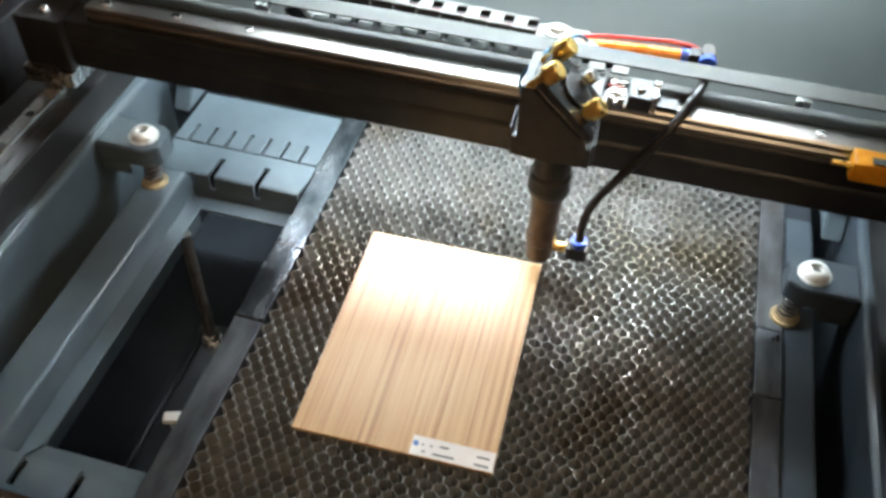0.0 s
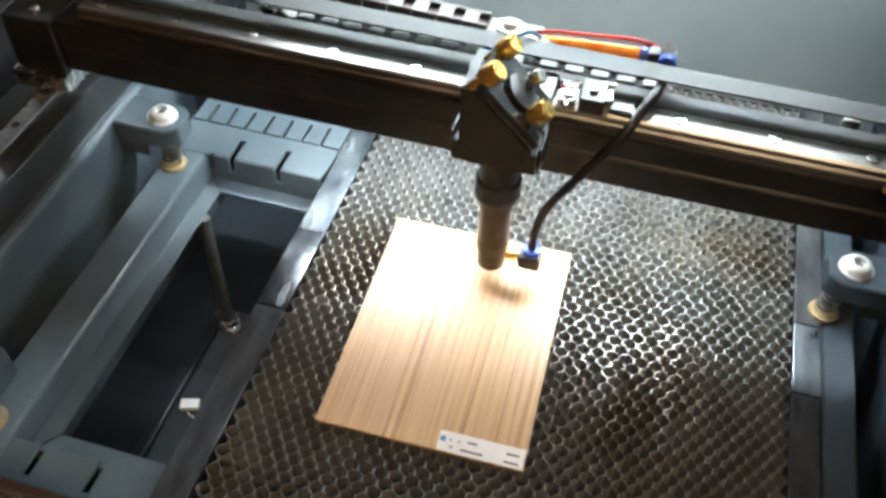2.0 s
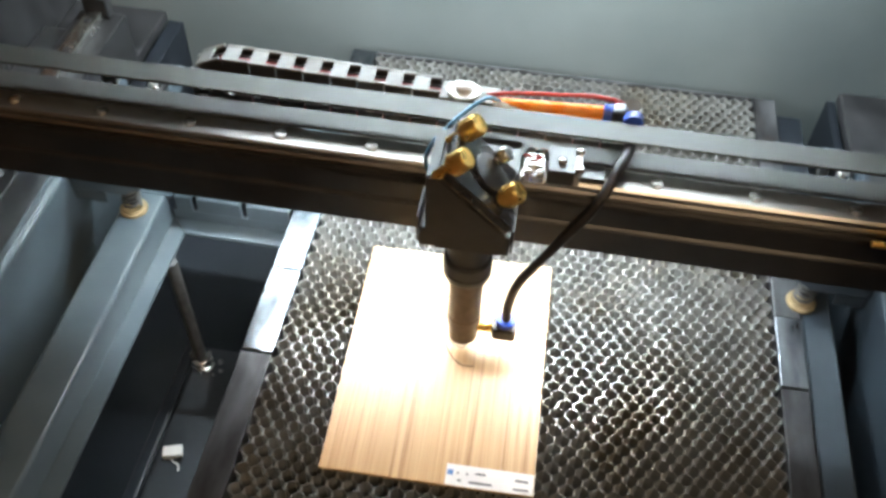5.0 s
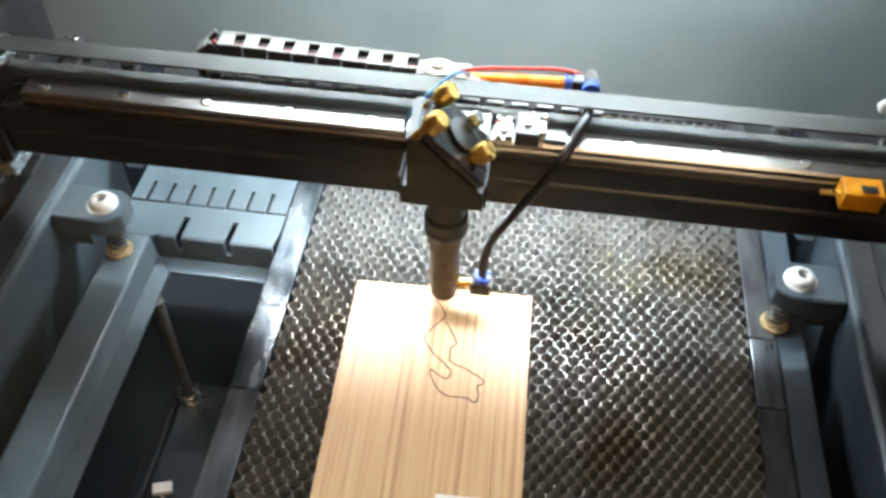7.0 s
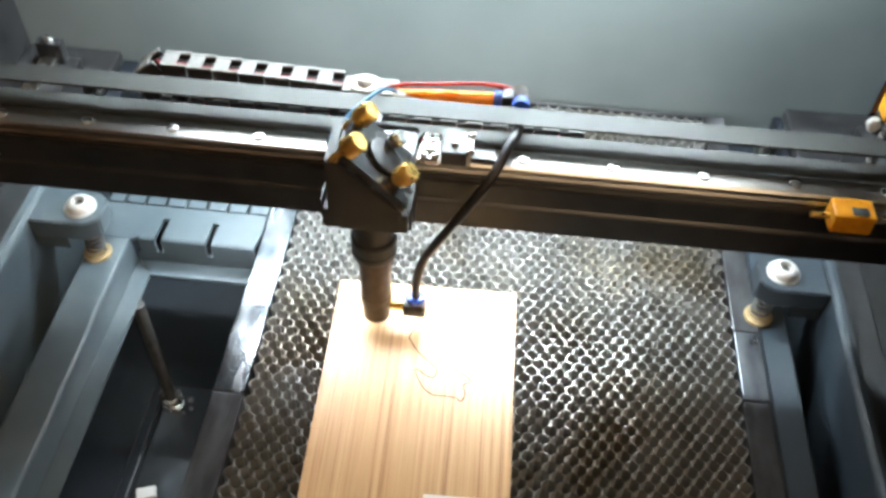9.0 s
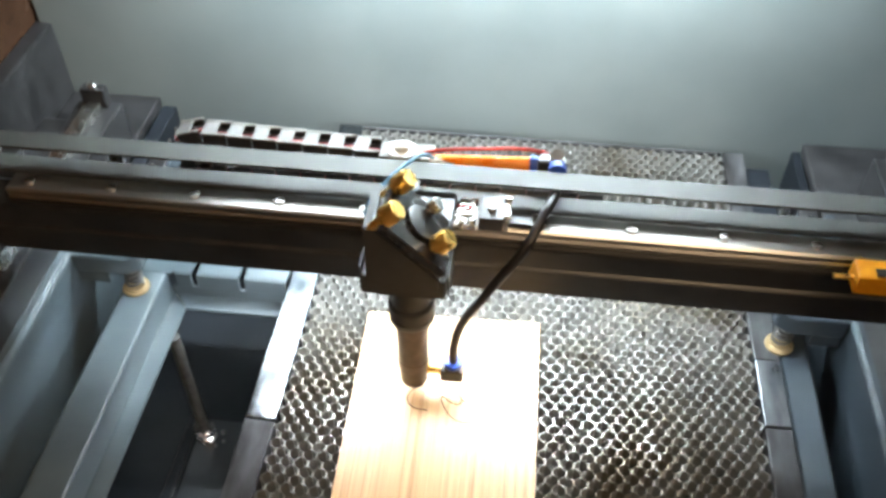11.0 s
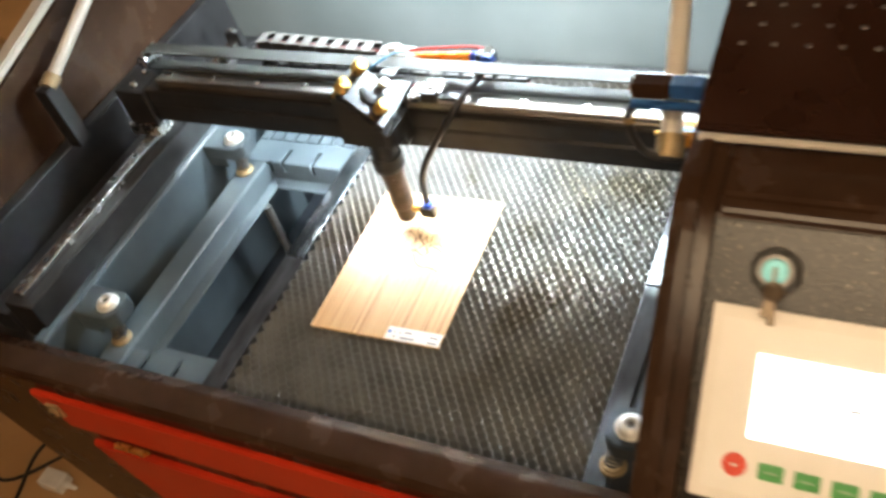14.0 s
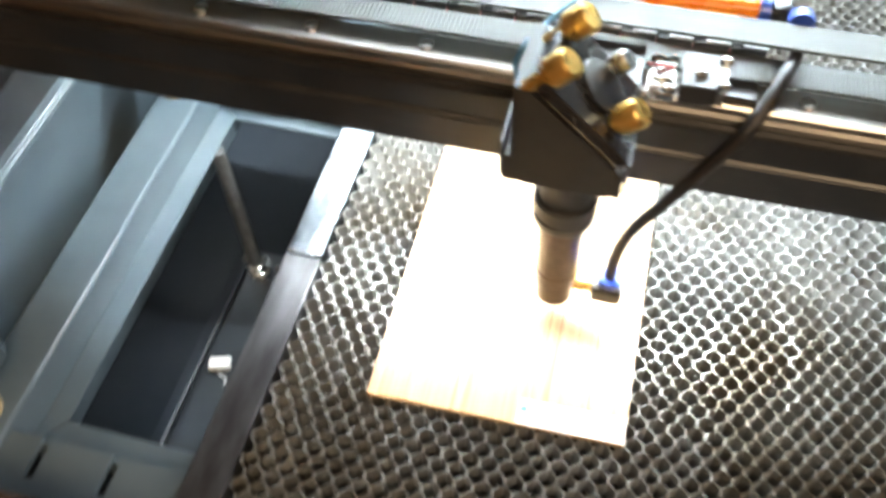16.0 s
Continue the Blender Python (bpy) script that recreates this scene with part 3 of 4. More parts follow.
def console():
    c = thing("control_console", "dark brown sloped control console beside the bed", "control console", (0, 0, 0))
    # body below the slope; (y, z) outline
    out = [(-0.275, -0.06), (-0.305, 0.05), (-0.315, 0.165), (-0.312, 0.183), (-0.165, 0.3122), (-0.155, 0.317), (-0.088, 0.318), (-0.088, -0.06)]
    part("body", prism(out, "x", 0.3642, 0.66, 0.003), M_CABINET, c)
    # rounded cheek along the inner side, proud of the slope
    arc = [(-0.275, -0.06), (-0.312, 0.04), (-0.3225, 0.12), (-0.3215, 0.168), (-0.313, 0.196), (-0.295, 0.217)]
    for i in range(7):
        y = -0.275 + 0.098 * i / 6
        arc.append((y, 0.2284 + 0.8785 * (y + 0.2617) + 0.017 + 0.004 * math.sin(math.pi * i / 6)))
    arc += [(-0.163, 0.3265), (-0.145, 0.3285), (-0.086, 0.3285), (-0.086, -0.06)]
    part("cheek", prism(arc, "x", 0.3390, 0.3640, 0.009), M_CABINET, c, "rounded dark brown side cheek", 40)
    # glossy cover behind the slope, almost flat on top
    cov = [(-0.086, 0.331), (-0.116, 0.330), (-0.1215, 0.333), (-0.1205, 0.338), (-0.112, 0.341), (0.36, 0.416), (0.36, 0.332)]
    cover = part("cover", prism(cov, "x", 0.3430, 0.66, 0.002), M_GLOSSLID, c, "glossy dark red-brown tube cover", 40)
    part("cover_trim", boxed(0.3440, 0.658, -0.1215, -0.1165, 0.3265, 0.3295, 0.0006), M_STRUT, cover, "thin bright metal edge")
    for i in range(12):
        for k in range(4):
            y = -0.055 + 0.0172 * k
            part("vent_hole", turned([(0.0019, 0), (0.0012, 0.0006)], 12, pose(0.358 + 0.0195 * i + 0.010 * (k % 2), y, 0.3411 + 0.1589 * (y + 0.112) + 0.0002, 9.0, 0, 0)), M_DULLSTEEL, cover)
    # speckled plate and keypad on the slope
    deck = new("deck")
    deck.parent = c
    deck.matrix_basis = KEY_ORIGIN
    part("plate", boxed(-0.042, 0.24, -0.057, 0.146, -0.004, -0.0005, 0.001), M_SPECKLE, deck, "speckled glossy black plate")
    kp = part("keypad", boxed(-0.034, 0.205, -0.047, 0.088, -0.0002, 0.002, 0.0018, 3), M_CREAM, deck, "cream plastic machine keypad")
    lock = part("lock", turned([(0.017, -0.0005), (0.017, 0.003), (0.0145, 0.005), (0.0135, 0.0045), (0.013, 0.010), (0.0115, 0.0115)], 32, pose(0.003, 0.114, 0)), M_DULLSTEEL, deck, "key switch with dull steel ring", 40)
    return c, deck, kp, lock


def console_details(c, deck, kp, lock):
    part("film", boxed(-0.026, 0.197, -0.039, 0.079, 0.0021, 0.00235, 0.0), M_CREAM2, kp)
    part("screen", boxed(0, 0.089, 0, 0.0575, 0.0024, 0.0034, 0.0006), M_SCREEN, kp, "lit white screen")
    part("screen_mark", boxed(0.059, 0.068, 0.030, 0.0318, 0.0035, 0.0039), M_INK, kp)
    key_cap("stop_key", kp, -0.0057, -0.020, 0.0082, 0, M_KEYRED, True, "-")
    for i in range(5):
        key_cap("key", kp, 0.0182 + 0.0231 * i, -0.0205 - 0.0006 * i, 0.0165, 0.0115, M_GREEN, sign="-")
    key_cap("key", kp, 0.1105, -0.0035, 0.0165, 0.0115, M_GREEN, sign="-")
    key_cap("key", kp, 0.1105, 0.0160, 0.0165, 0.0115, M_KEYRED, sign="-")
    key_cap("arrow_key", kp, 0.1075, 0.0478, 0.0145, 0.0115, M_GREEN, sign="l")
    key_cap("arrow_key", kp, 0.1255, 0.0625, 0.0145, 0.0115, M_GREEN, sign="u")
    key_cap("arrow_key", kp, 0.1255, 0.0330, 0.0145, 0.0115, M_GREEN, sign="d")
    key_cap("arrow_key", kp, 0.1440, 0.0478, 0.0145, 0.0115, M_GREEN, sign="r")
    key_cap("round_key", kp, 0.1258, 0.0478, 0.0072, 0, M_GREEN, True)
    for v, mat in ((-0.0228, M_KEYORANGE), (-0.0035, M_GREEN), (0.0160, M_KEYORANGE)):
        key_cap("key", kp, 0.1335, v, 0.0165, 0.0115, mat, sign="-")
        key_cap("key", kp, 0.1565, v, 0.0165, 0.0115, M_GREEN, sign="-")
    part("barrel_face", turned([(0.0088, 0.0118), (0.0088, 0.0126), (0.0078, 0.0132)], 24, pose(0.003, 0.114, 0)), M_TEAL, lock, "teal lock face")
    bm = boxed(-0.0010, 0.0010, -0.010, 0.003, 0.0130, 0.0195, 0.0004)
    turned([(0.0062, -0.0012), (0.0070, 0), (0.0062, 0.0012)], 24, pose(0.001, -0.013, 0.0190, -25, 0, 0), bm)
    box(bm, -0.0028, 0.0016, -0.036, -0.017, 0.0135, 0.0155, 0.0006, m=pose(0, 0, 0, 0, 0, 4))
    box(bm, -0.0008, 0.0038, -0.031, -0.017, 0.0160, 0.0178, 0.0006, m=pose(0, 0, 0, 0, 0, -9))
    bm.transform(pose(0.003, 0.114, 0))
    part("hanging_key", bm, M_KEYMETAL, lock, "dull brown hanging key")
    stop = part("emergency_stop", turned([(0.012, -0.0005), (0.012, 0.012), (0.0215, 0.014), (0.0235, 0.018), (0.0225, 0.024), (0.018, 0.027), (0.010, 0.0275)], 36, pose(0.128, 0.106, 0)), M_KEYRED, deck, "red mushroom stop button", 40)
    bm = turned([(0.009, 0.0278), (0.009, 0.0284), (0.0088, 0.0285)], 28, pose(0.128, 0.106, 0))
    part("button_mark", bm, M_WHITE, stop)


# ---------------------------------------------------------------- bed and its frame
def bed():
    f = thing("bed_frame", "blue-grey painted steel bed frame with a rectangular opening", "machine bed", (0, 0, 0))
    X0, XS = -0.306, -0.1575
    # top sheet: side band, its turned-down wall and the flange round the opening
    YB, YF, FZ = 0.1285, -0.175, -0.028
    part("side_band", prism([(X0, -0.03), (X0, -0.002), (X0 + 0.002, 0.0), (-0.2765, 0.0), (-0.2742, -0.0006), (-0.2728, -0.0020), (-0.2722, -0.0042), (-0.2705, FZ), (-0.2735, FZ), (-0.2765, -0.005), (-0.296, -0.004)], "y", -0.218, YB - 0.0005), M_BEDGREY, f, smooth=30)
    part("inner_flange", prism([(-0.2704, YF), (-0.2704, YB - 0.0005), (-0.2545, YB - 0.0175), (-0.2545, YF + 0.0205)], "z", FZ - 0.0015, FZ + 0.0012, 0.0005), M_BEDGREY, f)
    # back sheet with two notches that run over its bent edge
    cuts = ((-0.2510, -0.2450), (-0.2055, -0.1995))
    top = [(X0, 0.170), (X0, YB), (-0.2710, YB), (-0.2655, YB + 0.0035)]
    for c0, c1 in cuts:
        top += [(c0, YB + 0.0035), (c0 + 0.0010, YB + 0.0265), (c1 + 0.0010, YB + 0.0265), (c1, YB + 0.0035)]
    top += [(XS - 0.0035, YB + 0.0035), (XS - 0.0005, YB + 0.022), (XS - 0.0005, 0.170)]
    part("back_sheet", prism(top, "z", -0.004, 0.0), M_BEDGREY, f)
    lip = [(YB + 0.0033, -0.004), (YB + 0.0033, 0.0), (YB + 0.0014, -0.0004), (YB + 0.0004, -0.0014), (YB, -0.0032), (YB, FZ), (YB + 0.0033, FZ)]
    spans = [-0.2655, cuts[0][0], cuts[0][1], cuts[1][0], cuts[1][1], XS - 0.0035]
    for x0, x1 in zip(spans[::2], spans[1::2]):
        part("bent_edge", prism([p if p[1] > -0.02 else (p[0], -0.0165) for p in lip], "x", x0, x1), M_BEDGREY, f, smooth=30)
    part("opening_wall", boxed(-0.2695, XS - 0.0015, YB, YB + 0.0033, FZ, -0.0167), M_BEDGREY, f)
    part("back_flange", prism([(-0.2695, YB - 0.0006), (XS - 0.001, YB - 0.0006), (XS - 0.001, YB - 0.0180), (-0.2535, YB - 0.0180)], "z", FZ - 0.0015, FZ + 0.0014, 0.0005), M_BEDGREY, f)
    # near-black sheet put in for the shade behind the notches
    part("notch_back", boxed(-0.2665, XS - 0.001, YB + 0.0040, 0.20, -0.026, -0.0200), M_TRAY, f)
    # separate fingers of the slotted row, and the sheet behind them
    part("rear_sheet", boxed(X0, XS - 0.0005, 0.196, 0.245, -0.004, 0.0004, 0.0006), M_BEDGREY, f)
    slots = [-0.2910 + 0.0191 * i for i in range(7)]
    edges = [X0] + [s + k for s in slots for k in (-0.0017, 0.0017)] + [XS - 0.0005]
    for p, q in zip(edges[::2], edges[1::2]):
        part("slot_finger", boxed(p, q, 0.1712, 0.1985, -0.004, 0.0007, 0.0002), M_BEDGREY, f)
    # near-black plate in place of the shade below the slots
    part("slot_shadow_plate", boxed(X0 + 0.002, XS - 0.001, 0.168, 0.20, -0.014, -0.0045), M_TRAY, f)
    # front sheet of the opening with two notches
    bot = [(X0, -0.218), (XS - 0.0005, -0.218), (XS - 0.0005, YF)]
    for c0, c1 in cuts[::-1]:
        bot += [(c1, YF), (c1, YF - 0.024), (c0, YF - 0.024), (c0, YF)]
    bot += [(-0.2710, YF), (-0.2710, -0.2175), (X0, -0.2175)]
    part("front_sheet", prism(bot, "z", -0.009, -0.005), M_BEDGREY, f)
    part("front_wall", boxed(-0.2695, XS - 0.0015, YF - 0.003, YF - 0.0003, FZ, -0.0092), M_BEDGREY, f)
    part("front_flange", prism([(-0.2695, YF), (XS - 0.001, YF), (XS - 0.001, YF + 0.020), (-0.2535, YF + 0.020)], "z", FZ - 0.0015, FZ + 0.0014, 0.0005), M_BEDGREY, f)
    # front notches get a dark sheet for their shade too
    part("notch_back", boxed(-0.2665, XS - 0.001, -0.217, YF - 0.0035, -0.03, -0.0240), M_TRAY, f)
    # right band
    part("side_band", prism([(0.303, -0.03), (0.303, -0.003), (0.301, -0.001), (0.279, -0.001), (0.2775, -0.003), (0.2775, -0.03)], "y", -0.218, 0.232, 0.0008), M_SHADEGREY, f)
    part("rear_filler", boxed(0.2778, 0.303, 0.233, 0.352, -0.03, -0.006, 0.001), M_TRAY, f)
    part("lower_plate", boxed(-0.2655, -0.10, -0.21, 0.100, -0.2000, -0.1935, 0.0015), M_LOWER, f, "dull blue-black plate below the opening")
    part("lower_lip", prism([(-0.283, -0.2000), (-0.281, -0.1955), (-0.272, -0.1945), (-0.2695, -0.1955), (-0.2695, -0.2000)], "y", -0.21, 0.100), M_TRAY, f, "folded edge of the lower plate")

    h = thing("honeycomb_table", "aluminium honeycomb cutting table with bare metal edges", "honeycomb table", (0, 0, 0))
    x0, x1, y0, y1 = -0.1315, 0.2545, -0.214, 0.368
    # front, rear and most of the right side get the darker strip
    for a, b, parts in ((-0.157, -0.1325, ((y0 - 0.003, -0.0185, M_DARKSTRIP), (-0.0175, 0.0655, M_STRIP), (0.0665, y1, M_STRIP))),
                        (0.2555, 0.2768, ((y0 - 0.003, 0.0215, M_DARKSTRIP), (0.0225, 0.0895, M_DULLSTRIP), (0.0905, y1, M_DARKSTRIP)))):
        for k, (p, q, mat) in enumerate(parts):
            part("edge_strip", boxed(a, b, p, q, -0.018, 0.0005 + (0.0008 if k == 1 else 0), 0.0010), mat, h, "bare aluminium edge strip" if mat != M_DARKSTRIP else "dark aluminium edge strip")
    part("edge_strip", boxed(x0, x1, y0 - 0.003, y0 - 0.0005, -0.018, 0.0003, 0.0006), M_DARKSTRIP, h)
    part("edge_strip", boxed(x0, x1, y1 - 0.0015, y1 + 0.001, -0.018, -0.0007, 0.0006), M_DARKSTRIP, h)
    part("under_tray", boxed(x0, x1, y0, y1 - 0.002, -0.026, -0.0205), M_UNDER, h, "scorched dark tray below the cells")
    return h


def honeycomb(h):
    """Corrugated aluminium ribbons; each one is a piece of its own."""
    x0, x1, y0, y1 = -0.1310, 0.2540, -0.2130, 0.3660
    w, period = 0.0055, 0.0152
    th, top, low = 0.00017, 0.0, -0.0190
    shared = {}
    n = int((x1 - x0) / w)
    n -= n % 2
    step = (x1 - x0) / n
    # one wave of the ribbon: along, across
    wave = ((0.0, 0.5), (0.10, 0.5), (0.145, 0.43), (0.18, 0.26), (0.25, 0.0), (0.32, -0.26), (0.355, -0.43), (0.40, -0.5), (0.5, -0.5), (0.60, -0.5), (0.645, -0.43), (0.68, -0.26), (0.75, 0.0), (0.82, 0.26), (0.855, 0.43), (0.90, 0.5))
    for i in range(n):
        flip = i % 2
        if flip not in shared:
            mid, k = [], 0
            while y0 + k * period < y1:
                mid += [((0.5 - flip) * 2 * a * (step - 0.0004), y0 + (k + u) * period) for u, a in wave]
                k += 1
            mid = [p for p in mid if p[1] <= y1]
            bm = bmesh.new()
            rows = []
            for j, (x, yy) in enumerate(mid):
                a, b = Vector(mid[max(j - 1, 0)]), Vector(mid[min(j + 1, len(mid) - 1)])
                d = (b - a).normalized()
                nx, ny = -d.y * th, d.x * th
                rows.append([bm.verts.new((x + nx, yy + ny, low)), bm.verts.new((x + nx, yy + ny, top)),
                             bm.verts.new((x - nx, yy - ny, top)), bm.verts.new((x - nx, yy - ny, low))])
            for a, b in zip(rows, rows[1:]):
                for q in range(4):
                    bm.faces.new((a[q], a[(q + 1) % 4], b[(q + 1) % 4], b[q])).material_index = int(q == 1)
            shared[flip] = part("honeycomb_ribbon", bm, M_ALU, h)
            shared[flip].data.materials.append(M_RIM)
            shared[flip].location = (x0 + step * (i + 0.5), 0, 0)
        else:
            again(shared[flip], Matrix.Translation((x0 + step * (i + 0.5), 0, 0)))


def lift_post(mirror=1):
    """A bracket on the side wall with a bolt, and a screw rod down to the bed's brass bush. Origin under the bolt at bed height."""
    p = thing("lift_post", "dark grey bracket with bright bolt, spring rod and brass bush", "lift post", group="lift posts of the bed")
    k = mirror
    # posts on the right take the paint with shade in its colour
    paint = M_BEDGREY if k > 0 else M_SHADEGREY
    reach = 0.0395 if k > 0 else 0.0362   # to the side wall
    out = [(-reach * k, -0.020), (0.010 * k, -0.020), (0.020 * k, -0.012), (0.020 * k, 0.012), (0.010 * k, 0.020), (-reach * k, 0.020)]
    part("bracket", prism(out, "z", 0.0165, 0.0365, 0.0012), paint, p, smooth=40)
    part("bracket_web", boxed((0.001 - reach) * k, -0.010 * k, -0.0195, -0.0165, 0.004, 0.0163, 0.0006), paint, p)
    bolt = part("bolt", turned([(0.0135, 0.0366), (0.0135, 0.0380), (0.0118, 0.0381), (0.0116, 0.0395), (0.0104, 0.0425), (0.0085, 0.0442), (0.0058, 0.0450), (0.0052, 0.0450), (0.0046, 0.0415)], 28), M_WASHER, p, "bright domed bolt with washer", 35)
    part("socket", turned([(0.0040, 0.0416), (0.0038, 0.0420)], 6), M_DULLSTEEL, bolt, "dark hexagon socket")
    part("rod", rodded((0.013 * k, -0.019, -0.03), (0.006 * k, -0.004, 0.0298), 0.0055), M_BLACK, p, smooth=60)
    pts = []
    for i in range(7 * 9):
        a = i / 9 * 2 * math.pi
        f = i / 62
        pts.append((0.013 * k - 0.006 * k * f + 0.0076 * math.cos(a), -0.019 + 0.014 * f + 0.0076 * math.sin(a), 0.006 + 0.021 * f))
    part("spring", hose(pts, 0.0011, 6, 1), M_DULLSTEEL, p, "", 60)
    part("bush", turned([(0.0120, 0.0004), (0.0120, 0.0018), (0.0114, 0.0026), (0.0095, 0.0026), (0.0085, 0.0040), (0.008, 0.002)], 28, pose(0.013 * k, -0.019, 0)), M_OLDBRASS, p, "dull brass bush", 40)
    return p


def posts():
    a = lift_post(1)
    a.matrix_basis = pose(-0.3065, 0.1265, 0)
    copy_thing(a, pose(-0.3045, -0.152, 0))
    b = lift_post(-1)
    b.matrix_basis = pose(0.2910, 0.1275, 0)
    copy_thing(b, pose(0.2910, -0.161, 0))
    # guide blocks at the back corners
    for k in (-1, 1):
        g = thing("guide_block", "grey steel guide block with two bright screws", "bracket", (0.3180 * k, 0.255, 0.0002), group="guide blocks at the back")
        part("cheek", prism([(-0.045, 0.0), (0.045, 0.0), (0.03, 0.018), (0.02, 0.022), (-0.03, 0.022)], "x", -0.009, 0.009, 0.0015), M_BEDGREY, g)
        part("cap", boxed(-0.0085, 0.0085, -0.03, 0.018, 0.0222, 0.028, 0.001), M_BLACK, g)
        for y in (-0.018, 0.006):
            part("screw", turned([(0.006, 0.0282), (0.006, 0.031), (0.004, 0.0335)], 16, pose(0, y, 0)), M_STEEL, g, "", 40)
    # upright lead screw that shows through the opening
    s = thing("lead_screw", "steel lead screw in a clamp nut below the opening", "lead screw", (-0.256, 0.079, -0.1933))
    part("rod", rodded((0, 0, 0.0), (0, 0, 0.1625), 0.0055), M_DULLSTEEL, s, "", 60)
    part("nut", turned([(0.0105, 0.0), (0.0105, 0.005), (0.0085, 0.006), (0.0085, 0.0125), (0.0070, 0.0135)], 20), M_BOLT, s, "pale clamp nut", 40)
    for k in (-1, 1):
        part("fork_arm", boxed(0.0082 * k - 0.0014, 0.0082 * k + 0.0014, -0.004, 0.004, 0.0140, 0.022, 0.0006), M_DULLSTEEL, s)
    for x, y, r in ((0.016, 0.006, 0.003), (0.019, -0.004, 0.0022), (0.013, -0.010, 0.0018)):
        part("grease_blob", turned([(r, 0.0), (r * 0.9, r * 0.5), (r * 0.4, r * 0.8)], 10, pose(x, y, 0)), M_DULLSTEEL, s, "", 60)


# ---------------------------------------------------------------- rails at the side
def side_rail(x, name_label):
    r = thing("side_rail", name_label, "linear rail", (x, 0, 0.012), group="side rails")
    y0 = -0.20 if x < 0 else -0.08
    part("beam", boxed(-0.022, 0.022, y0, 0.285, 0.0005, 0.060, 0.002), M_BLACK, r)
    part("rail", boxed(-0.0075, 0.0075, y0 + 0.01, 0.272, 0.0605, 0.070, 0.0012), M_SIDERAIL, r, "polished steel rail")
    first = None
    for i in range(11 if x < 0 else 8):
        m = pose(0, 0.255 - 0.044 * i, 0.0702)
        if first is None:
            first = part("rail_screw", turned([(0.0038, 0), (0.0034, 0.0006)], 12), M_BLACK, r)
            first.matrix_basis = m
        else:
            again(first, m)
    if x < 0:
        part("cable_duct", boxed(-0.068, -0.034, -0.20, 0.285, 0.0005, 0.035, 0.003), M_BLACK, r)
    stop = part("end_stop", boxed(-0.012, 0.012, 0.2725, 0.284, 0.0605, 0.082, 0.002), M_BLACK, r)
    part("screw", turned([(0.0045, 0.0822), (0.0045, 0.0850), (0.003, 0.0862)], 16, pose(0, 0.278, 0)), M_STEEL, stop, "", 40)


# ---------------------------------------------------------------- board on the table
def board():
    b = thing("wooden_board", "light striped laminate board lying on the honeycomb", "board", (0, 0, 0.0004))
    b.rotation_euler = (0, 0, radians(1.3))
    part("panel", boxed(-0.0755, 0.0755, -0.1035, 0.1035, 0.0, 0.003, 0.0004), M_WOOD, b)
    lab = part("sticker", boxed(0.0135, 0.0750, -0.1032, -0.0872, 0.0031, 0.0034), M_WHITE, b, "white paper sticker with small print")
    part("logo", boxed(0.0145, 0.0185, -0.0955, -0.0915, 0.0035, 0.0036), M_INKBLUE, lab, "plain blue mark")
    for x0, x1, y in ((0.021, 0.0225, -0.0935), (0.0275, 0.029, -0.0935), (0.034, 0.041, -0.0925), (0.062, 0.071, -0.0935), (0.022, 0.0245, -0.099), (0.030, 0.046, -0.0995), (0.061, 0.0715, -0.100)):
        part("print_bar", boxed(x0, x1, y - 0.0008, y + 0.0008, 0.0035, 0.0036), M_INK, lab)
    return b


def scrap():
    s = thing("plastic_scrap", "small white plastic scrap lying in the pan", "scrap", (-0.251, -0.021, -0.1932))
    part("chip", boxed(-0.009, 0.009, -0.0055, 0.0055, 0.0, 0.006, 0.001, m=pose(0, 0, 0, 0, 0, 18)), M_WHITE, s)
    part("tail", hose(((-0.002, -0.004, 0.001), (0.004, -0.009, 0.001), (0.009, -0.011, 0.001), (0.011, -0.017, 0.001)), 0.0007, 6), M_WHITE, s)


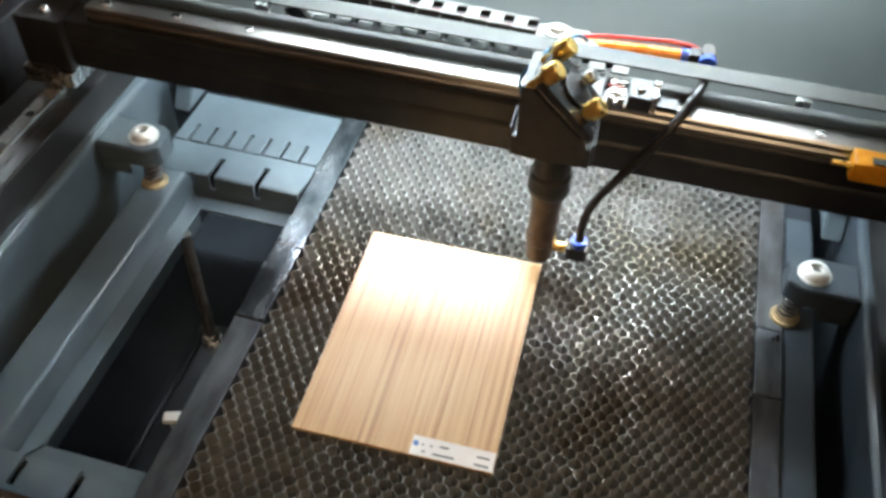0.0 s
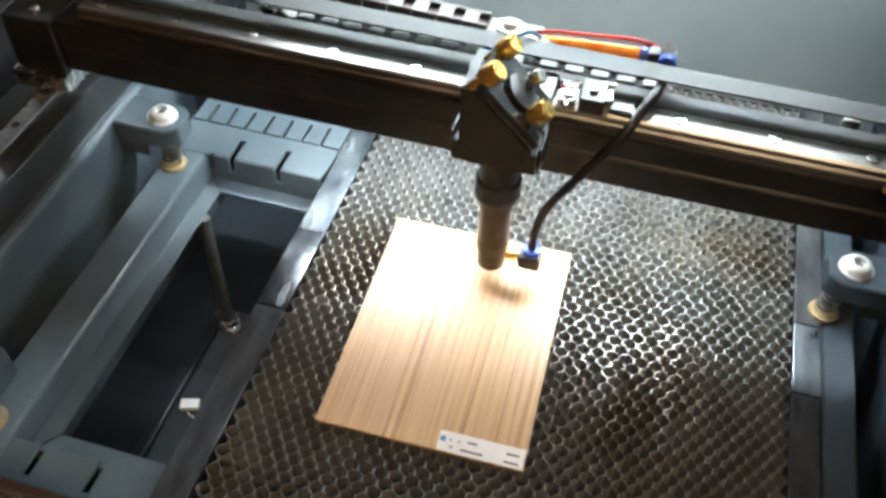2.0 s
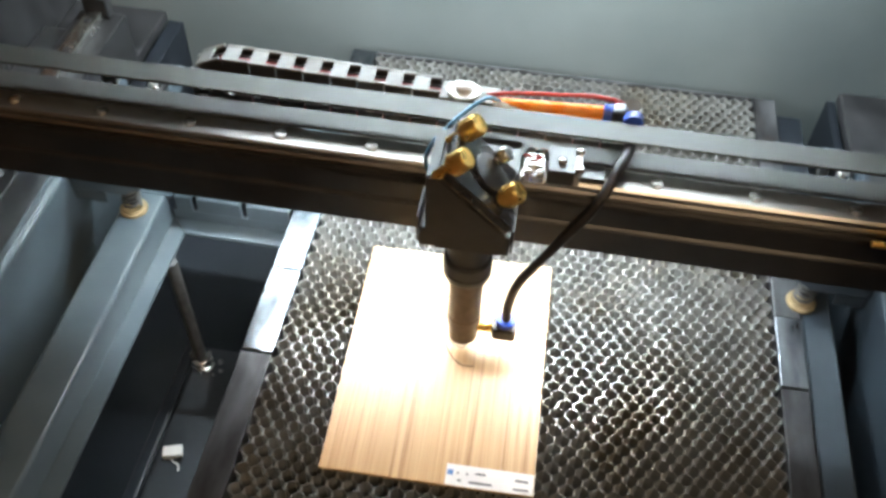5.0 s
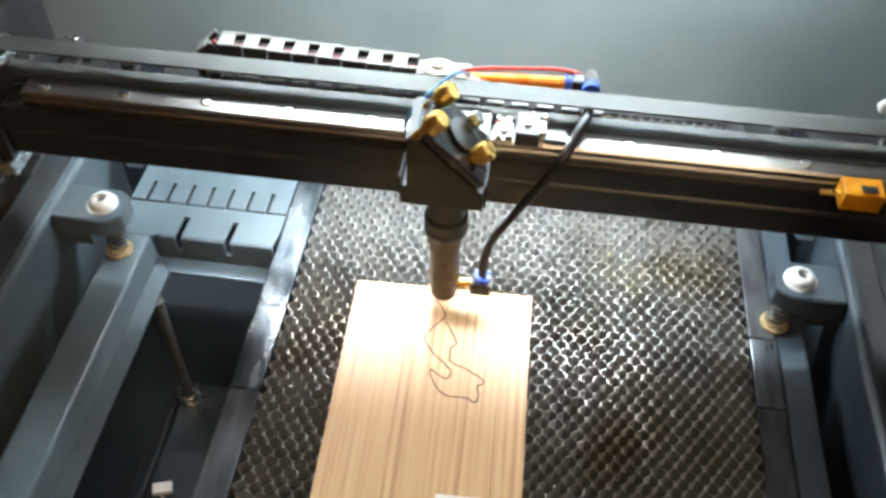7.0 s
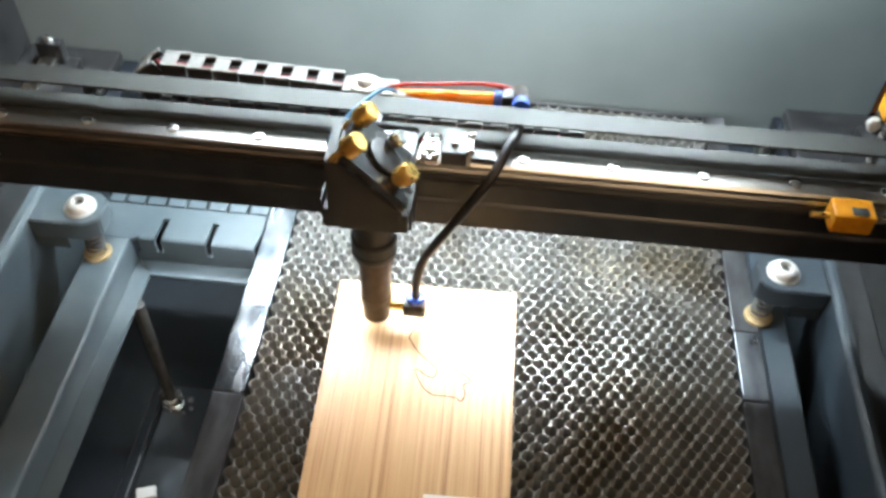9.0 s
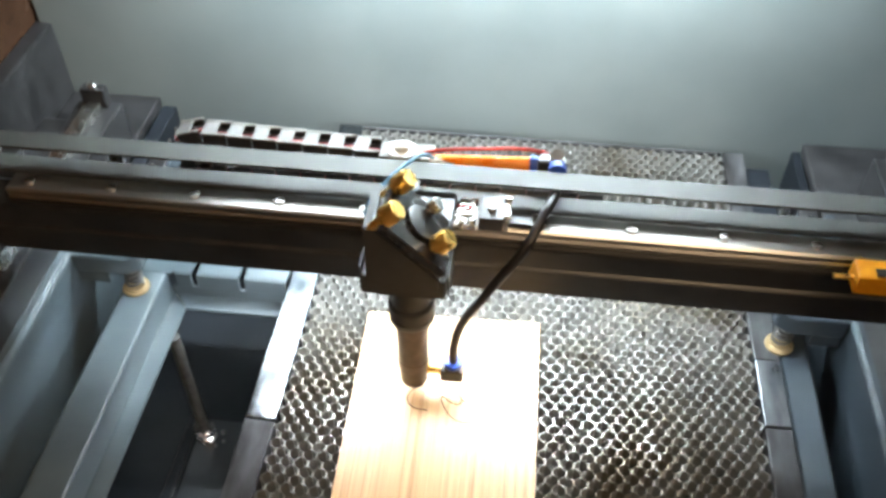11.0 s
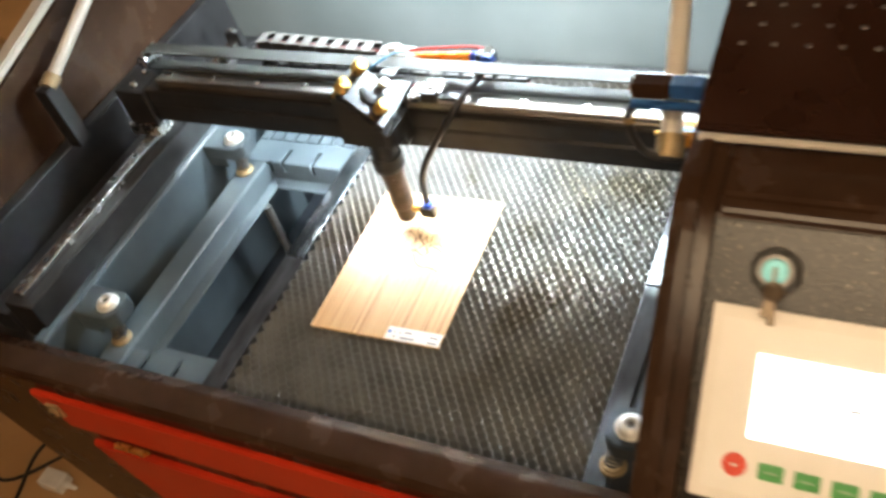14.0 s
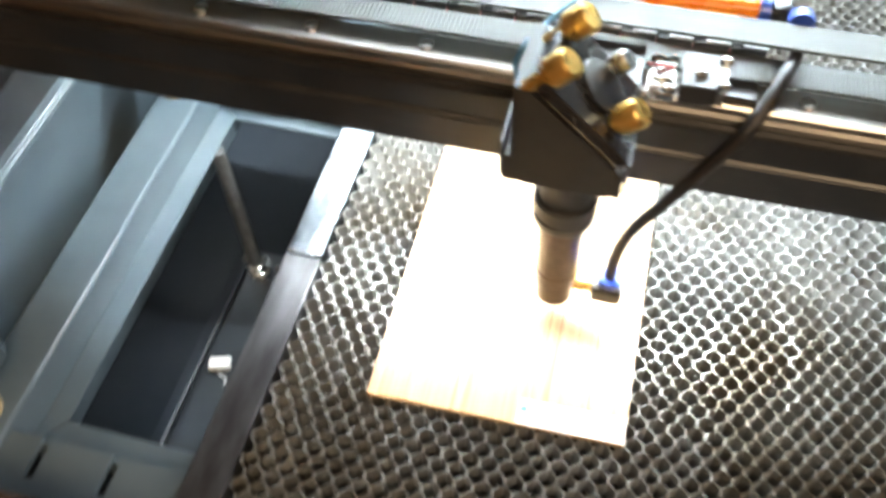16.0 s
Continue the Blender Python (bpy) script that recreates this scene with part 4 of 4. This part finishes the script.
# ---------------------------------------------------------------- gantry
def gantry():
    g = thing("gantry", "black gantry beam with polished rail and toothed belt", "gantry", (0, 0, 0))
    L, R = -0.385, 0.385
    bm = prism([(0.024, 0.104), (0.024, 0.128), (0.0265, 0.130), (0.024, 0.132), (0.024, 0.150), (0.054, 0.150), (0.054, 0.104)], "x", L + 0.03, R - 0.03, 0.0008)
    part("beam", bm, M_BLACK, g)
    part("rail", prism([(0.0295, 0.1505), (0.0295, 0.154), (0.031, 0.156), (0.0295, 0.158), (0.0295, 0.161), (0.031, 0.1625), (0.048, 0.1625), (0.0495, 0.161), (0.0495, 0.1505)], "x", -0.335, 0.335), M_RAIL, g, "polished steel rail")
    first = None
    for i in range(11):
        m = pose(-0.32 + 0.064 * i, 0.0395, 0.1626)
        if first is None:
            first = part("rail_bolt", turned([(0.0042, 0), (0.0042, 0.0012), (0.0025, 0.0014)], 16), M_STEEL, g, "", 40)
            first.matrix_basis = m
        else:
            again(first, m)
    up = part("belt_upper", boxed(L + 0.02, R - 0.02, 0.0585, 0.0775, 0.1775, 0.1792, 0.0004), M_BELT, g, "plain back of the grey belt")
    low = part("belt_lower", boxed(L + 0.02, R - 0.02, 0.0520, 0.0705, 0.1595, 0.1608, 0.0003), M_BELTTEETH, g, "toothed side of the grey belt")
    tooth = None
    for i in range(288):
        x = L + 0.025 + 0.0025 * i
        if tooth is None:
            tooth = part("belt_tooth", boxed(-0.0006, 0.0006, 0.0522, 0.0703, 0.1609, 0.1614), M_BELTTEETH, low)
            tooth.location = (x, 0, 0)
        else:
            again(tooth, Matrix.Translation((x, 0, 0)))
    for x in (L + 0.02, R - 0.02):
        part("pulley", rodded((x, 0.050, 0.1696), (x, 0.080, 0.1696), 0.0088), M_STEEL, g, "", 40)
    for k, x in ((1, L + 0.03), (-1, R - 0.03)):
        part("end_plate", boxed(x - 0.045 if k > 0 else x, x if k > 0 else x + 0.045, 0.018, 0.092, 0.100, 0.151, 0.003), M_BLACK, g)
        part("slider", boxed(x - 0.05 if k > 0 else x + 0.002, x - 0.002 if k > 0 else x + 0.05, 0.015, 0.095, 0.083, 0.0995, 0.002), M_STEEL, g)
        for y in (0.03, 0.055, 0.085):
            part("screw", turned([(0.0045, 0.1512), (0.0045, 0.1545), (0.003, 0.156)], 16, pose(x - 0.02 * k, y, 0)), M_STEEL, g, "", 40)
    for x in (-0.20, -0.27, 0.245):
        part("belt_clip", boxed(x - 0.006, x + 0.006, 0.080, 0.088, 0.152, 0.160, 0.001), M_STEEL, g)
    part("rear_ledge", boxed(L + 0.03, -0.12, 0.0545, 0.0800, 0.1505, 0.1525, 0.0005), M_BLACK, g)
    bar = part("light_bar", boxed(-0.20, 0.22, 0.0290, 0.0500, 0.1008, 0.1037, 0.0006), M_BLACK, g, "black light bar under the beam")
    part("light_strip", boxed(-0.165, 0.185, 0.0320, 0.0470, 0.0990, 0.1006, 0.0003), M_STRIPLIGHT, bar, "glowing white LED strip")
    # limit sensors
    s = part("limit_sensor", boxed(0.276, 0.304, 0.005, 0.0235, 0.153, 0.169, 0.0015), M_YELLOW, g, "amber plastic limit sensor")
    part("cap", boxed(0.288, 0.299, 0.007, 0.014, 0.1693, 0.1703, 0.0004), M_BLACK, s)
    part("stud", rodded((0.263, 0.013, 0.161), (0.2758, 0.013, 0.161), 0.0022), M_BRASS, s, "", 60)
    part("stud", rodded((0.3042, 0.013, 0.163), (0.314, 0.013, 0.163), 0.004), M_STEEL, s, "", 60)
    s = part("limit_sensor", boxed(0.325, 0.347, 0.10, 0.118, 0.176, 0.192, 0.0015), M_YELLOW, g, "amber plastic limit sensor")
    part("stay", rodded((0.336, 0.11, 0.09), (0.336, 0.11, 0.1758), 0.004), M_STEEL, s, "", 60)
    part("knob", turned([(0.003, -0.005), (0.0055, 0), (0.003, 0.005)], 16, pose(0.314, 0.09, 0.182)), M_WHITE, g, "", 60)
    return g


# ---------------------------------------------------------------- laser head
def knob(parent, at, name="adjust_screw", mat=None, size=1.0):
    tilt = pose(*at, 0, 45, 0)
    bm = turned([(0.0032 * size, -0.014), (0.0032 * size, 0.0), (0.0050 * size, 0.0003), (0.0050 * size, 0.003), (0.0072 * size, 0.0035), (0.0072 * size, 0.0135 * size), (0.0062 * size, 0.0150 * size)], 18, tilt)
    return part(name, bm, mat or M_BRASS, parent, "knurled brass screw" if mat is None else "", 40)


def laser_head():
    h = thing("laser_carriage", "black laser cutting head with brass screws, lens tube and air hose", "laser carriage", (0, 0, 0))
    part("lens_tube", turned([(0.0045, 0.0175), (0.0100, 0.0175), (0.0112, 0.0190), (0.0116, 0.036), (0.0127, 0.0375), (0.0128, 0.046), (0.0122, 0.047), (0.0122, 0.083), (0.0132, 0.084), (0.0132, 0.0915)], 36, pose(-0.003, 0, 0)), M_BARREL, h, "brownish black lens tube", 30)
    part("collar", turned([(0.0138, 0.0917), (0.0162, 0.0935), (0.0172, 0.0955), (0.0172, 0.100), (0.0164, 0.1005), (0.0164, 0.102), (0.0172, 0.1025), (0.0172, 0.111), (0.0160, 0.113)], 36, pose(-0.003, 0, 0)), M_HEAD, h, "black clamping collar", 30)
    part("upper_tube", turned([(0.0146, 0.1132), (0.0146, 0.1388)], 36, pose(-0.003, 0, 0)), M_HEAD, h, "", 30)
    part("carriage_plate", boxed(-0.034, 0.026, 0.0035, 0.0225, 0.122, 0.158, 0.002), M_HEAD, h)
    part("front_plate", boxed(-0.0345, 0.0245, -0.0205, 0.003, 0.1385, 0.1560, 0.0015), M_HEAD, h)
    part("wing", boxed(-0.0365, -0.0350, -0.016, 0.012, 0.137, 0.160, 0.0005), M_HEAD, h, "black bracket wing")
    part("wing", boxed(0.0250, 0.0265, -0.016, 0.012, 0.137, 0.158, 0.0005), M_HEAD, h, "black bracket wing")
    part("mirror_block", prism([(-0.024, 0.1390), (0.019, 0.1390), (0.0205, 0.150), (0.0205, 0.161), (-0.022, 0.2035), (-0.030, 0.2035), (-0.030, 0.150)], "y", -0.0225, 0.0225, 0.0015), M_HEAD, h, "black mirror block")
    # slanted mirror plate with three brass screws
    bm = boxed(-0.029, 0.029, -0.026, 0.024, 0.003, 0.0095, 0.0015)
    bm.transform(pose(-0.0015, 0, 0.1835, 0, 45, 0))
    plate = part("mirror_plate", bm, M_PLATE, h, "slanted satin black mirror plate")
    bm = turned([(0.013, 0.0107), (0.013, 0.0125), (0.0115, 0.013)], 28, pose(-0.0015, 0, 0.1835, 0, 45, 0) @ pose(0.0, 0.0, 0))
    part("mirror_cap", bm, M_BLACK, plate, "", 40)
    knob(plate, (-0.0135, 0.013, 0.2085))
    knob(plate, (-0.0165, -0.019, 0.2095))
    knob(plate, (0.0160, -0.012, 0.1810))
    knob(plate, (0.0085, 0.014, 0.1895), "spring_screw", M_STEEL, 0.75)
    # carriage over the rail, belt clamp and small sensor block
    part("slider", boxed(-0.030, 0.024, 0.0235, 0.0555, 0.1545, 0.171, 0.0015), M_BLACK, h)
    cl = part("belt_clamp", boxed(0.0265, 0.0405, 0.0255, 0.0525, 0.1628, 0.1680, 0.0008), M_STEEL, h, "steel belt clamp")
    part("clip", boxed(0.0285, 0.0385, 0.033, 0.045, 0.1682, 0.1712, 0.0006), M_STEEL, cl)
    part("wire", hose(((0.026, 0.045, 0.168), (0.031, 0.040, 0.173), (0.038, 0.042, 0.171)), 0.001, 6), M_REDWIRE, cl)
    part("sensor_block", boxed(0.0420, 0.0600, 0.0262, 0.0520, 0.1628, 0.1745, 0.0015), M_BLACK, cl, "small black sensor block")
    part("tab", boxed(0.0603, 0.0638, 0.028, 0.050, 0.1628, 0.1738, 0.0006), M_STEEL, cl)
    part("guide", boxed(0.0640, 0.080, 0.033, 0.047, 0.1628, 0.1655, 0.0008), M_BLACK, cl)
    for x, y, z in ((0.0510, 0.036, 0.1746), (0.0300, 0.029, 0.1681), (0.0375, 0.029, 0.1681), (0.0300, 0.049, 0.1681), (0.0375, 0.049, 0.1681), (0.0625, 0.030, 0.1739), (0.0625, 0.048, 0.1739)):
        part("screw", turned([(0.0030, z), (0.0030, z + 0.0018), (0.002, z + 0.0026)], 14, pose(x, y, 0)), M_STEEL, cl, "", 40)
    # bracket to the chain behind
    part("arm", boxed(-0.040, 0.002, 0.0905, 0.1095, 0.1585, 0.1702, 0.0012), M_CHAIN, h, "grey chain end bracket")
    part("arm", boxed(-0.026, -0.006, 0.0558, 0.0903, 0.1625, 0.1655, 0.0008), M_BLACK, h)
    bm = turned([(0.0105, 0.0), (0.0105, 0.0015), (0.0055, 0.0016), (0.0055, 0.005), (0.004, 0.006)], 24, pose(-0.0235, 0.100, 0.1705) @ Matrix.Diagonal((1.15, 0.95, 1, 1)))
    part("washer_screw", bm, M_WASHER, h, "screw on a pale oval washer", 40)
    # nozzle fitting, black air hose, elbow and orange hose
    fit_ = part("nozzle_fitting", rodded((0.0080, 0.0, 0.0315), (0.020, 0.0, 0.0325), 0.0042), M_BRASS, h, "brass air fitting", 60)
    part("elbow", boxed(0.0185, 0.0370, -0.0072, 0.0072, 0.0250, 0.0385, 0.0032), M_RUBBER, fit_)
    part("ring", turned([(0.0064, -0.0004), (0.0071, 0.001), (0.0071, 0.0045), (0.0055, 0.0055)], 20, pose(0.0285, 0, 0.0391)), M_BLUE, fit_, "blue release ring", 40)
    part("air_hose", hose(((0.0285, 0, 0.0405), (0.0287, 0.001, 0.062), (0.0345, 0.002, 0.088), (0.052, 0.006, 0.120), (0.077, 0.020, 0.156), (0.088, 0.040, 0.1705), (0.0945, 0.060, 0.1725), (0.0955, 0.0765, 0.1725), (0.0955, 0.084, 0.174)), 0.0036, 12), M_RUBBER, h, "black air hose", 60)
    el = part("hose_elbow", boxed(0.081, 0.1015, 0.086, 0.0985, 0.166, 0.180, 0.003), M_RUBBER, h, "black push-in elbow")
    part("ring", rodded((0.0955, 0.0865, 0.176), (0.0955, 0.0795, 0.1765), 0.0068), M_BLUE, el, "blue release ring", 50)
    part("cap", rodded((0.0945, 0.094, 0.179), (0.0945, 0.092, 0.183), 0.0052), M_CHAIN, el, "pale elbow cap", 50)
    part("ring", rodded((0.0808, 0.092, 0.173), (0.075, 0.092, 0.173), 0.0068), M_BLUE, el, "blue release ring", 50)
    part("orange_hose", hose(((-0.004, 0.097, 0.164), (0.010, 0.092, 0.169), (0.035, 0.0905, 0.172), (0.060, 0.091, 0.173), (0.0755, 0.092, 0.173)), 0.0054, 12), M_ORANGE, h, "orange air hose", 60)
    part("orange_sleeve", hose(((0.0, 0.0905, 0.168), (0.012, 0.0895, 0.169), (0.024, 0.089, 0.169)), 0.0045, 10), M_WHITE, h, "", 60)
    part("red_wire", hose(((-0.010, 0.101, 0.168), (0.010, 0.101, 0.173), (0.040, 0.103, 0.175), (0.070, 0.104, 0.177), (0.090, 0.101, 0.175), (0.092, 0.095, 0.166)), 0.0016, 8), M_REDWIRE, h, "", 60)
    part("red_wire", hose(((-0.010, 0.103, 0.167), (0.012, 0.103, 0.172), (0.045, 0.105, 0.174), (0.076, 0.105, 0.175), (0.096, 0.0995, 0.170)), 0.0013, 8), M_REDWIRE, h, "", 60)
    part("blue_wire", hose(((0.004, 0.094, 0.170), (-0.006, 0.080, 0.183), (-0.020, 0.060, 0.183), (-0.033, 0.040, 0.178), (-0.039, 0.032, 0.168), (-0.036, 0.026, 0.158)), 0.0014, 8), M_BLUEWIRE, h, "", 60)
    return h


# ---------------------------------------------------------------- cable chain
PITCH, RADIUS, CHAIN_Y, CHAIN_Z, LINKS = 0.0198, 0.0165, 0.1, 0.167, 26


def chain():
    c = thing("cable_chain", "black open cable chain with red wires behind the gantry", "cable chain", (0, 0, 0))
    links = []
    pieces = (("side_plate", (-0.0094, 0.0094, -0.0085, -0.0066, -0.0068, 0.0050, 0.0010)), ("side_plate", (-0.0094, 0.0094, 0.0066, 0.0085, -0.0068, 0.0050, 0.0010)),
              ("cross_plate", (-0.0098, 0.0018, -0.0064, 0.0064, 0.0050, 0.0064, 0.0004)),
              ("edge_strip", (-0.0099, 0.0099, -0.0090, -0.0065, 0.0052, 0.0068, 0.0004)), ("edge_strip", (-0.0099, 0.0099, 0.0065, 0.0090, 0.0052, 0.0068, 0.0004)))
    for i in range(LINKS):
        l = part("link", boxed(-0.0098, 0.0032, -0.0086, 0.0086, -0.0085, -0.0070, 0.0005), M_CHAIN, c)
        if not links:
            # top pieces carry the glare in their grey, side plates stay black
            for name, b in pieces:
                part(name, boxed(*b), M_BLACK if name == "side_plate" else M_CHAIN, l)
            part("wire", rodded((-0.0097, -0.002, 0.002), (0.0097, -0.002, 0.002), 0.0020, seg=8), M_DARKWIRE, l)
            part("wire", rodded((-0.0097, 0.0025, 0.0), (0.0097, 0.0028, 0.0), 0.0030, seg=8), M_RUBBER, l)
            first = list(l.children)
        else:
            for o in first:
                again(o, Matrix(), l)
        links.append(l)
    return c, links


def link_pose(i, x):
    """Pose of link i when the head stands at x: top run, bend, lower run."""
    bend = -0.196 + 0.5 * x
    s = PITCH * (i + 0.8)
    start = x - 0.034
    top = start - bend
    if s < top:
        lift = 0.006 * (s / top)
        return pose(start - s, CHAIN_Y, CHAIN_Z + lift)
    a = (s - top) / RADIUS
    if a < math.pi:
        return pose(bend - RADIUS * math.sin(a), CHAIN_Y, CHAIN_Z + 0.006 - RADIUS * (1 - math.cos(a)), 0, -math.degrees(a), 0)
    return pose(bend + (s - top - math.pi * RADIUS), CHAIN_Y, CHAIN_Z + 0.006 - 2 * RADIUS, 0, -180, 0)


# ---------------------------------------------------------------- engraved strokes on the board
STROKES = [
    (5.0, ((0.003, 0.071), (-0.004, 0.062), (-0.01, 0.052), (-0.009, 0.045), (-0.001, 0.034), (0.008, 0.026), (0.014, 0.019), (0.012, 0.012), (0.005, 0.014), (-0.002, 0.019), (-0.001, 0.012), (0.005, 0.002), (0.013, -0.004), (0.023, -0.004))),
    (5.6, ((0.023, -0.004), (0.031, -0.005), (0.035, -0.008), (0.038, -0.001), (0.036, 0.007), (0.04, 0.01), (0.04, 0.014), (0.032, 0.019), (0.025, 0.023), (0.013, 0.028), (0.012, 0.033), (0.012, 0.042), (0.016, 0.046), (0.014, 0.052), (0.009, 0.061), (0.005, 0.068))),
    (6.7, ((-0.011, 0.086), (-0.005, 0.089), (0.001, 0.081), (0.004, 0.075), (0.003, 0.071))),
    (7.2, ((0.005, 0.091), (0.005, 0.079), (0.005, 0.071))),
    (9.6, ((0.026, 0.001), (0.032, 0.010), (0.028, 0.018), (0.016, 0.016), (0.010, 0.022))),
    (10.2, ((-0.016, 0.028), (-0.026, 0.024), (-0.030, 0.014), (-0.024, 0.006), (-0.012, 0.004))),
    (10.8, ((-0.010, 0.040), (-0.006, 0.030), (-0.003, 0.041), (0.001, 0.031), (0.005, 0.040), (0.008, 0.030))),
    (11.2, ((-0.006, 0.030), (-0.009, 0.022), (-0.003, 0.016), (0.002, 0.022), (0.008, 0.030))),
    (12.2, ((0.010, 0.022), (0.016, 0.030), (0.024, 0.030), (0.030, 0.024))),
    (13.2, ((-0.028, 0.036), (-0.022, 0.044), (-0.012, 0.042))),
]


def strokes(parent):
    """Thin charred ribbons; each rises out of the board's face when the laser has cut it."""
    out = []
    for t, pts in STROKES:
        path = smooth_path([(x, y, 0) for x, y in pts], 6)
        bm = bmesh.new()
        rows = []
        for i, p in enumerate(path):
            d = (path[min(i + 1, len(path) - 1)] - path[max(i - 1, 0)]).normalized()
            n = Vector((-d.y, d.x, 0)) * (0.00048 + 0.00014 * noise.noise(p * 300))
            rows.append([bm.verts.new(p + n + Vector((0, 0, 0.0002))), bm.verts.new(p - n + Vector((0, 0, 0.0002))), bm.verts.new(p - n), bm.verts.new(p + n)])
        for a, b in zip(rows, rows[1:]):
            for k in range(4):
                bm.faces.new((a[k], a[(k + 1) % 4], b[(k + 1) % 4], b[k]))
        out.append((t, part("engraved_line", bm, M_BURN, parent, "thin charred line")))
    return out


# ---------------------------------------------------------------- build
room()
cabinet()
console_parts = console()
console_details(*console_parts)
table = bed()
posts()
side_rail(-0.378, "black side beam with a polished steel rail")
side_rail(0.392, "black side beam with a polished steel rail")
lid_switch()
the_board = board()
the_strokes = strokes(the_board)
scrap()
the_gantry = gantry()
the_head = laser_head()
the_chain, chain_links = chain()
honeycomb(table)

# place of the nozzle over the bed: seconds, x, y
HEAD = [
    (0, 0.0723, 0.1031), (0.5, 0.0725, 0.1028), (1, 0.0725, 0.1020), (1.5, 0.0063, 0.0847), (2, 0.0152, 0.0647),
    (2.5, 0.0176, 0.0407), (3, 0.0346, 0.0254), (3.5, 0.0425, 0.0097), (4, 0.0381, -0.0034), (6.3, -0.0100, 0.0590),
    (6.5, -0.0056, 0.0649), (7, 0.0016, 0.0883), (7.5, -0.0129, 0.0947), (8, 0.0049, 0.0936), (8.5, -0.0150, 0.0708),
    (9, -0.0365, 0.0592), (11.5, -0.0205, 0.0165), (12, -0.0178, 0.0120), (12.5, -0.0057, 0.0202), (13, -0.0197, 0.0434),
    (13.5, -0.0355, 0.0389), (14, -0.0203, 0.0547), (14.5, -0.0077, 0.0558), (15, -0.0040, 0.0504), (15.5, -0.0000, -0.0024),
    (16, 0.0241, -0.0181),
]


def motions():
    walk(the_head, [(t, pose(x, y, 0)) for t, x, y in HEAD])
    walk(the_gantry, [(t, pose(0, y, 0)) for t, x, y in HEAD])
    walk(the_chain, [(t, pose(0, y, 0)) for t, x, y in HEAD])
    for i, l in enumerate(chain_links):
        walk(l, [(t, link_pose(i, x)) for t, x, y in HEAD])

    for t, s in the_strokes:
        walk(s, [(0, pose(0, 0, 0.0020)), (t - 0.2, pose(0, 0, 0.0020)), (t, pose(0, 0, 0.0029)), (16, pose(0, 0, 0.0029))])


motions()
